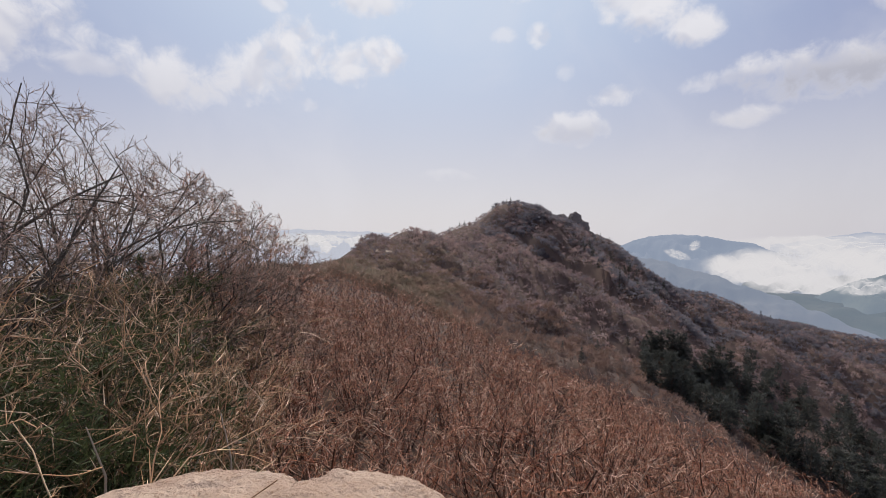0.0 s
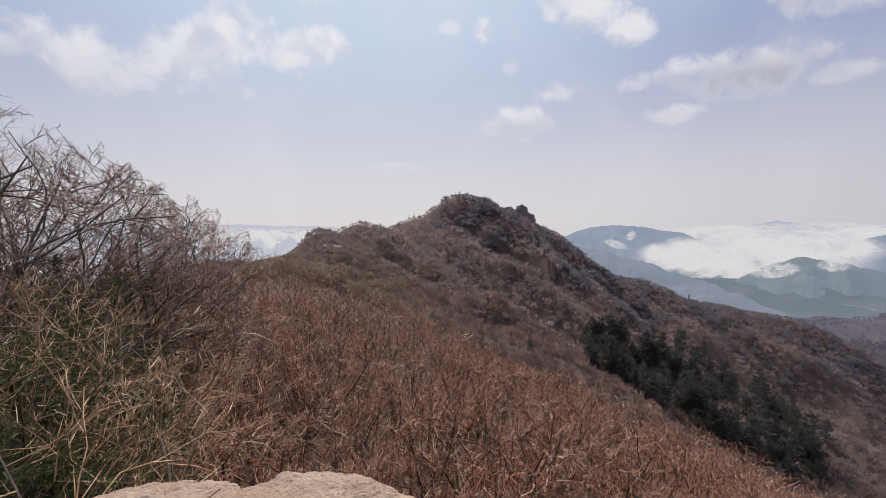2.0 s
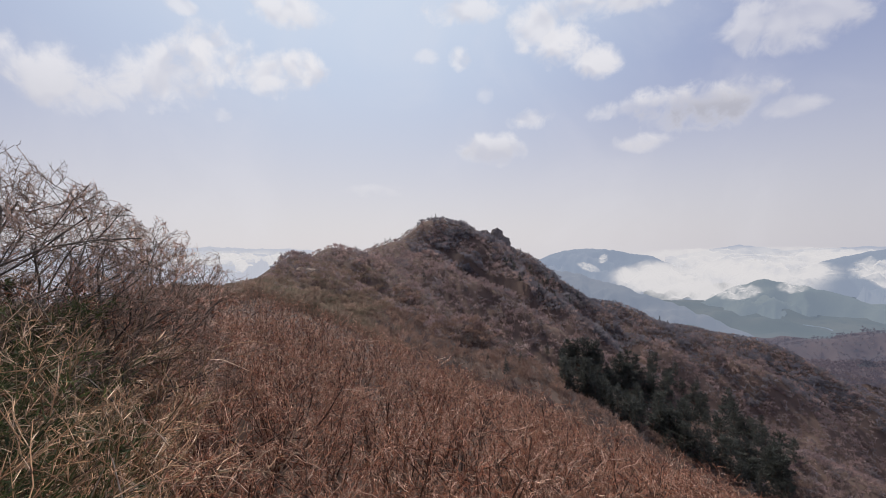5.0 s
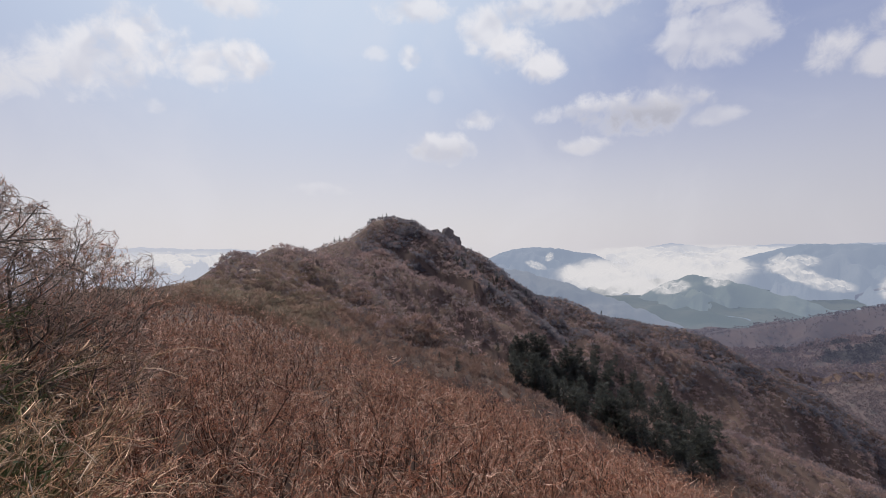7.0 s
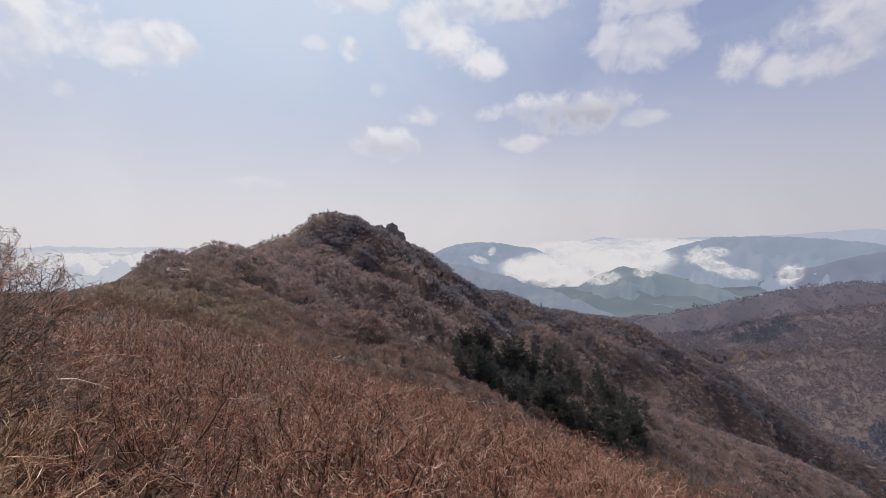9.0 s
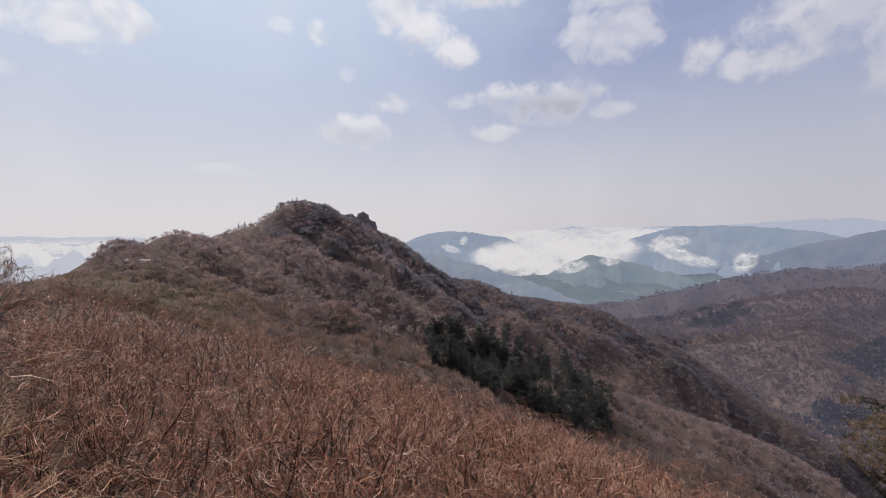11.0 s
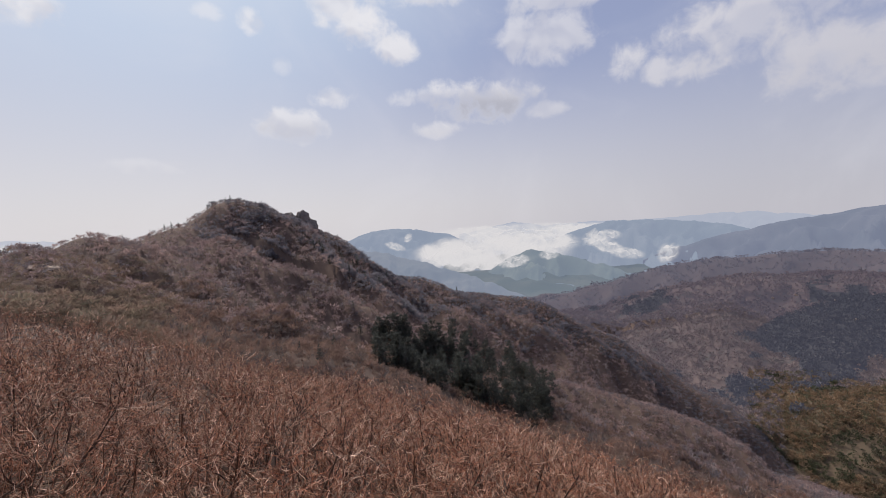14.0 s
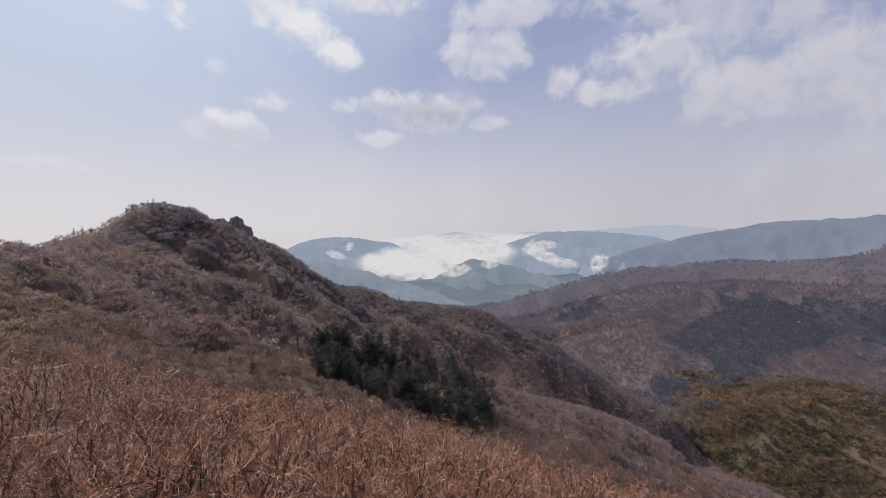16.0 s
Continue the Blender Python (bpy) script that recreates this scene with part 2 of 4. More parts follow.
def mist_material(name, scale, lo, hi, dense, seed):
    """White mist, its sunlit white put in as an even glow; its cover thins out to nothing in uneven wisps and towards
    the sheet's rim.
    """
    m = bpy.data.materials.new(name)
    m.use_nodes = True
    t = m.node_tree
    t.nodes.remove(t.nodes["Principled BSDF"])
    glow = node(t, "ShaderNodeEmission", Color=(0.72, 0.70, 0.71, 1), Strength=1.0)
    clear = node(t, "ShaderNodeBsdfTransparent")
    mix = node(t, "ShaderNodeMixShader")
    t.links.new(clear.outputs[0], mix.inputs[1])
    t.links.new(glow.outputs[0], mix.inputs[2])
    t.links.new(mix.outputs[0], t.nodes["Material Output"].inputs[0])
    tc = node(t, "ShaderNodeTexCoord")
    offset = node(t, "ShaderNodeVectorMath", operation="ADD")
    offset.inputs[1].default_value = (seed * 13.7, seed * 7.1, 0)
    t.links.new(tc.outputs["Object"], offset.inputs[0])
    stretch = node(t, "ShaderNodeVectorMath", operation="MULTIPLY")
    stretch.inputs[1].default_value = (0.75, 0.8, 0.0)
    t.links.new(offset.outputs[0], stretch.inputs[0])
    cover = fbm(t, stretch.outputs[0], scale, 6.0, 0.6, 0.5)
    gen = node(t, "ShaderNodeSeparateXYZ")
    t.links.new(tc.outputs["Generated"], gen.inputs[0])
    gx, gy = (maths(t, "MULTIPLY", maths(t, "SUBTRACT", gen.outputs[k], 0.5), 2.0) for k in (0, 1))
    rim = maths(t, "SUBTRACT", 1.0, maths(t, "ADD", maths(t, "MULTIPLY", gx, gx), maths(t, "MULTIPLY", gy, gy)))
    body = maths(t, "ADD", maths(t, "MULTIPLY", rim, 0.9), maths(t, "MULTIPLY", maths(t, "SUBTRACT", cover, 0.5), 4.0))
    alpha = maths(t, "MULTIPLY", maths(t, "MULTIPLY", ramp(t, body, lo, hi), ramp(t, rim, 0.02, 0.65)), dense)
    t.links.new(alpha, mix.inputs[0])
    return m


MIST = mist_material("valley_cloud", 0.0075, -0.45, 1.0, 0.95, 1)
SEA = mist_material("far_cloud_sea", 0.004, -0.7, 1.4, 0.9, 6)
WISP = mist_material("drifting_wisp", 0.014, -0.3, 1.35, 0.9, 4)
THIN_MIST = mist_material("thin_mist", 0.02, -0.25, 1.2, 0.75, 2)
# ---- the lie of the land ----
def P(az, el, dist):
    """The place at that azimuth, elevation (degrees, from the eye) and horizontal distance."""
    a = radians(az)
    return (dist * math.sin(a), dist * math.cos(a), EYE + dist * math.tan(radians(el)))


MAIN = [P(*p) for p in ((-24, -5.6, 95), (-16, -5.3, 125), (-12.5, -4.7, 155), (-9.5, -3.3, 190), (-6.5, -1.9, 220), (-1.8, -1.1, 245), (2.4, -1.0, 270), (5.1, 0.7, 290),
                        (9.2, 2.9, 310), (11.8, 2.6, 318), (15.5, 1.2, 325), (17.4, 0.4, 328), (19, -1.5, 330), (22, -2.8, 333), (25, -5.0, 338), (28.3, -7.0, 345),
                        (32.3, -8.5, 355), (37.6, -9.8, 370), (45, -10.5, 390), (50, -12.4, 405), (55, -14.2, 415), (58.2, -15.4, 420), (62, -17.6, 425), (66.6, -20.4, 425),
                        (71.7, -22.8, 420), (75.7, -27.0, 410))]
LOW_SPUR = [P(*p) for p in ((38, -19.5, 255), (50.6, -21.6, 262), (58.2, -22.8, 262), (66.6, -24.3, 260), (73, -26.2, 262), (76, -28.5, 268))]
TAN_SPUR = [P(*p) for p in ((75.5, -23.6, 470), (81, -18.0, 560), (85.7, -16.5, 600), (90.4, -15.9, 640), (105, -14, 700))]
RIDGE_B = [P(*p) for p in ((49, -14.5, 880), (52.3, -13.0, 900), (56.8, -11.9, 950), (65.3, -8.7, 1000), (72.9, -7.0, 1050), (78.4, -6.6, 1100), (95, -6, 1150))]
RIDGE_C = [P(*p) for p in ((46, -11.5, 1500), (49.3, -10.8, 1550), (56.8, -8.5, 1600), (65.3, -5.7, 1600), (71.7, -4.9, 1600), (77.9, -4.2, 1600), (83.3, -4.2, 1580), (87.6, -3.7, 1550), (90.2, -2.4, 1500), (105, -0.5, 1500))]
SPURS_B = [[P(*p) for p in ((82, -7.4, 1080), (80, -10.5, 860), (79, -14.5, 690))], [P(*p) for p in ((70, -8.4, 1020), (70, -12.5, 800), (71, -17.0, 640))]]


# low folds that run down the face of the main ridge: azimuth and distance along each
FOLDS = [[(-4, 222), (2, 206), (8, 190), (14, 176)], [(-9, 185), (-4, 165), (3, 150)], [(3, 268), (9, 250), (16, 232), (23, 215), (29, 205)], [(8, 300), (15, 290), (22, 275), (30, 262), (37, 250)],
         [(20, 330), (27, 318), (35, 305), (43, 300)], [(33, 352), (39, 345), (46, 335), (53, 325)], [(48, 398), (54, 385), (60, 370), (66, 350)]]
FOLDS = [[P(a, 0, d) for a, d in f] for f in FOLDS]


def ridge_height(x, y, line, slope, blunt):
    """Height of a ridge with that crest line: its flanks fall from the nearest point of the crest."""
    best, z = np.full(x.shape, 1e18), np.zeros(x.shape)
    for (ax, ay, az), (bx, by, bz) in zip(line, line[1:]):
        dx, dy = bx - ax, by - ay
        s = np.clip(((x - ax) * dx + (y - ay) * dy) / (dx * dx + dy * dy), 0, 1)
        d2 = (x - ax - s * dx) ** 2 + (y - ay - s * dy) ** 2
        near = d2 < best
        best, z = np.where(near, d2, best), np.where(near, az + s * (bz - az), z)
    d = np.sqrt(best)
    return z - slope * d * d / (d + blunt), d


def waves(x, y, size, seed, octaves=5):
    """Smooth uneven swells, about -1 to 1."""
    r = np.random.RandomState(seed)
    total, weight = np.zeros(x.shape), 0
    for k in range(octaves):
        for _ in range(4):
            a, ph = r.uniform(0, 6.283, 2)
            f = 6.283 / (size / 1.75 ** k) * r.uniform(0.75, 1.3)
            total += np.sin(f * (x * math.cos(a) + y * math.sin(a)) + ph + 1.2 * np.sin(f * 0.6 * (y * math.cos(a) - x * math.sin(a)) + a)) * 0.6 ** k
        weight += 0.6 ** k * 1.6
    return total / weight


def soft_max(parts, k):
    top = np.max(parts, axis=0)
    return top + k * np.log(np.sum([np.exp(np.clip((p - top) / k, -60, 0)) for p in parts], axis=0))


def terrain(x, y):
    x, y = np.asarray(x, float), np.asarray(y, float)
    r = np.hypot(x, y)
    ca, sa = math.cos(radians(14)), math.sin(radians(14))
    along, side = y * ca - x * sa, x * ca + y * sa
    right, left = np.maximum(side, 0), np.maximum(-side, 0)
    hill = -3.7 - 0.055 * np.maximum(along, -30) - 0.3 * right - 0.006 * right ** 2 - 0.03 * left - 0.0025 * left ** 2 - 0.0004 * np.maximum(along - 60, 0) ** 2 - 0.002 * np.maximum(-along - 10, 0) ** 2
    hill = np.maximum(hill, -420) + 0.25 * waves(x, y, 9.0, 3) * np.clip(r / 6, 0, 1)
    main, d = ridge_height(x, y, MAIN, 0.43, 7.0)
    main = main + np.clip(d / 60, 0, 1) * 4.5 * waves(x, y, 85.0, 5) + np.clip(d / 25, 0.15, 1) * 1.1 * waves(x, y, 22.0, 6)
    for k, f in enumerate(FOLDS):
        base, d2 = ridge_height(x, y, f, 0.0, 1.0)
        main = main + (6.0 + 1.5 * waves(x, y, 60.0, 40 + k)) * np.exp(-(d2 / 15.0) ** 2)
    low_spur, _ = ridge_height(x, y, LOW_SPUR, 0.5, 12.0)
    tan, d = ridge_height(x, y, TAN_SPUR, 0.33, 30.0)
    tan = tan + 5 * np.clip(d / 60, 0, 1) * waves(x, y, 120.0, 8)
    rb, d = ridge_height(x, y, RIDGE_B, 0.36, 40.0)
    rb = rb + 46 * np.clip(d / 140, 0.03, 1) * (0.35 - np.abs(waves(x, y, 420.0, 9)) * 1.6)
    rc, d = ridge_height(x, y, RIDGE_C, 0.34, 40.0)
    rc = rc + 60 * np.clip(d / 140, 0.05, 1) * (0.35 - np.abs(waves(x, y, 480.0, 11)) * 1.6)
    spurs = [ridge_height(x, y, s, 0.4, 30.0)[0] + 6 * waves(x, y, 150.0, 14 + i) for i, s in enumerate(SPURS_B)]
    floor = np.full(x.shape, -330.0) + 25 * waves(x, y, 500.0, 12) + 60 * np.exp(-r / 500)
    far = soft_max([main, tan, rb, rc, floor, low_spur, *spurs], 3.0)
    return soft_max([hill, far], 0.5)


def mesh_object(name, verts, faces, mat, parent=None, smooth=False):
    me = bpy.data.meshes.new(name)
    verts, faces = np.asarray(verts, np.float32), np.asarray(faces, np.int32)
    n = faces.shape[1]
    me.vertices.add(len(verts))
    me.vertices.foreach_set("co", verts.ravel())
    me.loops.add(faces.size)
    me.loops.foreach_set("vertex_index", faces.ravel())
    me.polygons.add(len(faces))
    me.polygons.foreach_set("loop_start", np.arange(0, faces.size, n, dtype=np.int32))
    if smooth:
        me.polygons.foreach_set("use_smooth", np.ones(len(faces), bool))
    me.materials.append(mat)
    me.update(calc_edges=True)
    me.validate()
    ob = new(name, me)
    if parent:
        ob.parent = parent
    return ob


def grid_faces(rows, cols, wrap=False):
    i, j = np.meshgrid(np.arange(rows - 1), np.arange(cols if wrap else cols - 1), indexing="ij")
    k = (j + 1) % cols
    return np.stack([i * cols + j, i * cols + k, (i + 1) * cols + k, (i + 1) * cols + j], -1).reshape(-1, 4)


_r = np.concatenate([[0.0], np.geomspace(1.0, 100, 60), np.linspace(103, 460, 120), np.geomspace(470, 4850, 110)])
_ground_r = _r
_a = np.linspace(0, 2 * math.pi, 500, endpoint=False)
_R, _A = np.meshgrid(_r, _a, indexing="ij")
_X, _Y = _R * np.sin(_A), _R * np.cos(_A)
ground = mesh_object("ground", np.stack([_X, _Y, terrain(_X, _Y)], -1).reshape(-1, 3), grid_faces(len(_r), 500, True)[:, ::-1], GROUND, smooth=True)
tagged(ground, "brown leaf-covered mountain ground falling into wooded valleys", "ground", kind="structure")


def drop(az, el, start=30.0):
    """The place on the land that a line of sight with that azimuth and elevation meets first."""
    d = np.geomspace(start, 4500, 1500)
    x, y = d * math.sin(radians(az)), d * math.cos(radians(az))
    z = terrain(x, y)
    below = np.nonzero(z >= EYE + d * math.tan(radians(el)))[0]
    k = below[0] if len(below) else -1
    return x[k], y[k], z[k]


# ---- distant ranges ----
def range_object(name, line, slope, mat, label, seed, rugged=40.0):
    """A far mountain range: a crest with flanks, down to the valley floor."""
    pts = np.array(line)
    n = 160
    s = np.linspace(0, len(pts) - 1, n)
    crest = np.stack([np.interp(s, np.arange(len(pts)), pts[:, k]) for k in range(3)], 1)
    for _ in range(2):
        crest[1:-1] = (crest[:-2] + 2 * crest[1:-1] + crest[2:]) / 4
    crest[:, 2] += rugged * 0.22 * waves(crest[:, 0], crest[:, 1], 420.0, seed) + rugged * 0.11 * waves(crest[:, 0], crest[:, 1], 90.0, seed + 1)
    out = crest[:, :2] / np.linalg.norm(crest[:, :2], axis=1, keepdims=True)
    rows = []
    for d in np.concatenate([-np.geomspace(1400, 8, 34), [0.0], np.geomspace(12, 600, 8)]):
        xy = crest[:, :2] + out * d
        z = crest[:, 2] - slope * d * d / (abs(d) + 35) + rugged * np.clip(abs(d) / 150, 0, 1.6) * (0.1 - 2.4 * np.abs(waves(xy[:, 0], xy[:, 1], 520.0, seed + 2, 4)))
        rows.append(np.stack([xy[:, 0], xy[:, 1], np.maximum(z, -345)], 1))
    ob = mesh_object(name, np.concatenate(rows), grid_faces(len(rows), n), mat, smooth=True)
    return tagged(ob, label, "mountain range", kind="structure")


# far ranges: haze blue added as emission, mostly stronger with distance
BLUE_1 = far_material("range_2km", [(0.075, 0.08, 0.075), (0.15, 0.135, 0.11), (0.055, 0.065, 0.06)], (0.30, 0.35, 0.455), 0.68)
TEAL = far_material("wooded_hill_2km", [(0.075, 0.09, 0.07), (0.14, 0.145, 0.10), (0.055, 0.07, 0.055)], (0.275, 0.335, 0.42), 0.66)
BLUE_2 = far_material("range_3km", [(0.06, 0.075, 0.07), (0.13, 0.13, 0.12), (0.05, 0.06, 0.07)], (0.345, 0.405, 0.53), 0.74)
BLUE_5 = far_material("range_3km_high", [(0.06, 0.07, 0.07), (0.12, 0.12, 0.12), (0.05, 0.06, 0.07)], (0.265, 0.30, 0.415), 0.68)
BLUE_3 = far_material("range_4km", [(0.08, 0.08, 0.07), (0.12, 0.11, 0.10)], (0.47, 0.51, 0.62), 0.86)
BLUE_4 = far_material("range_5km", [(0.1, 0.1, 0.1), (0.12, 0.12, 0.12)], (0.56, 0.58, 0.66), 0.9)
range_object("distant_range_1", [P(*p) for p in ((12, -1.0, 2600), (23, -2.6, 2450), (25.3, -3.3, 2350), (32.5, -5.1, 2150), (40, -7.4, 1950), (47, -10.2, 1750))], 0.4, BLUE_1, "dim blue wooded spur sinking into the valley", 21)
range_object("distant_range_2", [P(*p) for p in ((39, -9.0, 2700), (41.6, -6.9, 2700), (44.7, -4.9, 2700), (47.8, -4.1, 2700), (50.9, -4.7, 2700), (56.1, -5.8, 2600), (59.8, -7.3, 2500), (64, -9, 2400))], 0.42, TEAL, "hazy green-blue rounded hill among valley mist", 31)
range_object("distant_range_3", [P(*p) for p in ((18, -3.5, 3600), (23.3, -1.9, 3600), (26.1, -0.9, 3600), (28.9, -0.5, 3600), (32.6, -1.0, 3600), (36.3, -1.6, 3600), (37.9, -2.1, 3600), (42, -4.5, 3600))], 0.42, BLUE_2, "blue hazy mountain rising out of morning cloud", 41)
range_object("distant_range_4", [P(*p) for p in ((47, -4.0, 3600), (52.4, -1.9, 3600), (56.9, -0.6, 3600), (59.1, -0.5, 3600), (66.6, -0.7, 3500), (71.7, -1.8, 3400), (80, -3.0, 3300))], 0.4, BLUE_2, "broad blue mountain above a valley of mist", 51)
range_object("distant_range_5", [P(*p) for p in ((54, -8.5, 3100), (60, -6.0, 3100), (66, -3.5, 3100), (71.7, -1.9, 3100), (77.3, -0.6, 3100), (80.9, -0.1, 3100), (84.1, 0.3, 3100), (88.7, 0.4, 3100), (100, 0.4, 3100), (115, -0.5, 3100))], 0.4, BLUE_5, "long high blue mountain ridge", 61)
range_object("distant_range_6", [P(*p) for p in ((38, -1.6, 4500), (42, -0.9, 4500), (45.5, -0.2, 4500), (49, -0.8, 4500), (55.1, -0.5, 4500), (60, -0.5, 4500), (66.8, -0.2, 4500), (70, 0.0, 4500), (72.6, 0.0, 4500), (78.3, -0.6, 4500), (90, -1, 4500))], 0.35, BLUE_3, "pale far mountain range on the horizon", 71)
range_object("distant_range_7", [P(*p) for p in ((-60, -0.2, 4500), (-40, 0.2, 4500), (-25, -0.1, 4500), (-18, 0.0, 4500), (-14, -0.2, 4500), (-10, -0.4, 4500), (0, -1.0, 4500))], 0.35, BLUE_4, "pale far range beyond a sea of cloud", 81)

# valley and ridge woods, bluish haze mixed in as a glow
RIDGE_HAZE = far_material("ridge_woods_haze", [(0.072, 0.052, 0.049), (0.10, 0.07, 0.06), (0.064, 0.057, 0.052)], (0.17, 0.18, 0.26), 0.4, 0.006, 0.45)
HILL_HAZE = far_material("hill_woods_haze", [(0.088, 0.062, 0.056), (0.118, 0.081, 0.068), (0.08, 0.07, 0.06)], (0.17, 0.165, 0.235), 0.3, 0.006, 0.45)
# evergreens with cloud shadow put into their dark colour
DARK_HAZE = far_material("shaded_evergreen_haze", [(0.06, 0.058, 0.056), (0.09, 0.083, 0.076), (0.072, 0.067, 0.066)], (0.135, 0.14, 0.205), 0.28, 0.0045, 0.25)
# crown copies paler than their ground colours, to offset their own shade
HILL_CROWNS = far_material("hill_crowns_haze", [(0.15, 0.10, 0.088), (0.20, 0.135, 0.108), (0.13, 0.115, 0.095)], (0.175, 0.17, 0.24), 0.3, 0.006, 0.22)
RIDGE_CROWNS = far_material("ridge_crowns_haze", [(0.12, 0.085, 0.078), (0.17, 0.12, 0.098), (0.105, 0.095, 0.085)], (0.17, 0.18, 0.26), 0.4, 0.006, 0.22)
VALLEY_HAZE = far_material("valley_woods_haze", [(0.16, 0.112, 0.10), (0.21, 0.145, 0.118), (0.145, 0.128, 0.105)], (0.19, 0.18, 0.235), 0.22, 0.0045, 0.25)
# haze over the land past the near valley, mixed into its materials as glow
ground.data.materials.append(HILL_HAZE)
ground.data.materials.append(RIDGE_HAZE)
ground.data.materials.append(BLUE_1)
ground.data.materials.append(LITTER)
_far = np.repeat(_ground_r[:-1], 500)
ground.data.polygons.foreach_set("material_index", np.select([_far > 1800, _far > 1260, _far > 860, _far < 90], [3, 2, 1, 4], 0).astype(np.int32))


# ---- mist in the far valleys ----
def mist_bank(az, el, d, half_w, half_h, slant, mat, label, seed):
    """A bank of cloud lying up a valley side: an uneven billowing sheet that rises away from the eye; slant: how much higher its far end across lies."""
    n = 40
    u = np.linspace(-1, 1, n)
    U, W = np.meshgrid(u, u, indexing="ij")
    lens = np.clip(1 - U * U - W * W, 0, 1)
    h = half_h * (W + slant * U + 0.35 * lens * waves(U * half_w, W * half_h * 2, half_h * 1.6, seed))
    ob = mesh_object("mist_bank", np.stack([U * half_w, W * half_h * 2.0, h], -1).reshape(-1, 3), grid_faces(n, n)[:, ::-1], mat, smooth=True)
    ob.matrix_basis = Matrix.LocRotScale(P(az, el, d), Euler((0, 0, -radians(az))), None)
    return tagged(ob, label, "mist", "mist banks in the valleys", kind="stuff")


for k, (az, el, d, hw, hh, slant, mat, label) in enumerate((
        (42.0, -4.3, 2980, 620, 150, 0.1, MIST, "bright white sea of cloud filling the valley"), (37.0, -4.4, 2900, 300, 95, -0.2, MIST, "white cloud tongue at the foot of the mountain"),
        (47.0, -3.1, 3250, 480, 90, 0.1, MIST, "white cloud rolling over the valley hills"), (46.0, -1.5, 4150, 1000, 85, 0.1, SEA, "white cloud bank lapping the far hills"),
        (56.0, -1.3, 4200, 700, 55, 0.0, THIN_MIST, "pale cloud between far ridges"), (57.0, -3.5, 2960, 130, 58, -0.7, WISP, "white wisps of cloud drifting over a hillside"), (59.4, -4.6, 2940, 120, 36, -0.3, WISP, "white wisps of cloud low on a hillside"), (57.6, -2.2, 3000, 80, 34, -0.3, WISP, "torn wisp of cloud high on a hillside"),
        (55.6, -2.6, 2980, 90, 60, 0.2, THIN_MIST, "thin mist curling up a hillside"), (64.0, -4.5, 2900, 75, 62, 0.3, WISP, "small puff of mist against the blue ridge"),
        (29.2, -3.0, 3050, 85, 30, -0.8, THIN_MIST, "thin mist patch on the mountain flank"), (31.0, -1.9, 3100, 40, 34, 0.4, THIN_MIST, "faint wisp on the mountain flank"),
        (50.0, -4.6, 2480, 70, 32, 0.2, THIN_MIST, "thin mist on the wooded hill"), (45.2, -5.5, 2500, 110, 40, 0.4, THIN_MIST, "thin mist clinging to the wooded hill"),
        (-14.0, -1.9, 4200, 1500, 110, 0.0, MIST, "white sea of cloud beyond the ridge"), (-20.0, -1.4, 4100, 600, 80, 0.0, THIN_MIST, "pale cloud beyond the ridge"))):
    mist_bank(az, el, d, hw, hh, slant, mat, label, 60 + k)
# ---- branching plants ----
def tubes(paths, sides=3):
    """Tapered tubes in one mesh; paths of equal length are made together."""
    ang = np.arange(sides) * 2 * math.pi / sides
    ring = np.stack([np.cos(ang), np.sin(ang)], 1)
    V, F, base = [], [], 0
    for n in sorted({len(p) for p, _ in paths}):
        P3 = np.array([p for p, r in paths if len(p) == n])
        R3 = np.array([r for p, r in paths if len(p) == n])
        d = np.gradient(P3, axis=1)
        d /= np.linalg.norm(d, axis=2, keepdims=True) + 1e-9
        u = np.cross(d, np.where(np.abs(d[..., 2:3]) > 0.9, np.array([1.0, 0, 0]), np.array([0, 0, 1.0])))
        u /= np.linalg.norm(u, axis=2, keepdims=True) + 1e-9
        v = np.cross(d, u)
        rings = P3[:, :, None] + R3[:, :, None, None] * (ring[:, :1] * u[:, :, None] + ring[:, 1:] * v[:, :, None])
        m = len(P3)
        b, i, k = np.meshgrid(np.arange(m), np.arange(n - 1), np.arange(sides), indexing="ij")
        k2 = (k + 1) % sides
        at = lambda ii, kk: base + (b * n + ii) * sides + kk
        q = np.stack([at(i, k), at(i, k2), at(i + 1, k2), at(i, k), at(i + 1, k2), at(i + 1, k)], -1).reshape(-1, 3)
        V.append(rings.reshape(-1, 3))
        F.append(q)
        base += m * n * sides
    return np.concatenate(V), np.concatenate(F)


def spikes(starts, ends, radius):
    """Thin three-sided twigs that run to a point."""
    starts, ends = np.asarray(starts), np.asarray(ends)
    d = ends - starts
    u = np.cross(d, [0.31, 0.2, 0.93])
    u /= np.linalg.norm(u, axis=1, keepdims=True) + 1e-9
    v = np.cross(d, u)
    v /= np.linalg.norm(v, axis=1, keepdims=True) + 1e-9
    r = np.asarray(radius)[:, None]
    V = np.stack([starts + u * r, starts - 0.5 * u * r + 0.87 * v * r, starts - 0.5 * u * r - 0.87 * v * r, ends], 1)
    F = (np.arange(len(starts)) * 4)[:, None, None] + np.array([[0, 1, 3], [1, 2, 3], [2, 0, 3]])[None]
    return V.reshape(-1, 3), F.reshape(-1, 3)


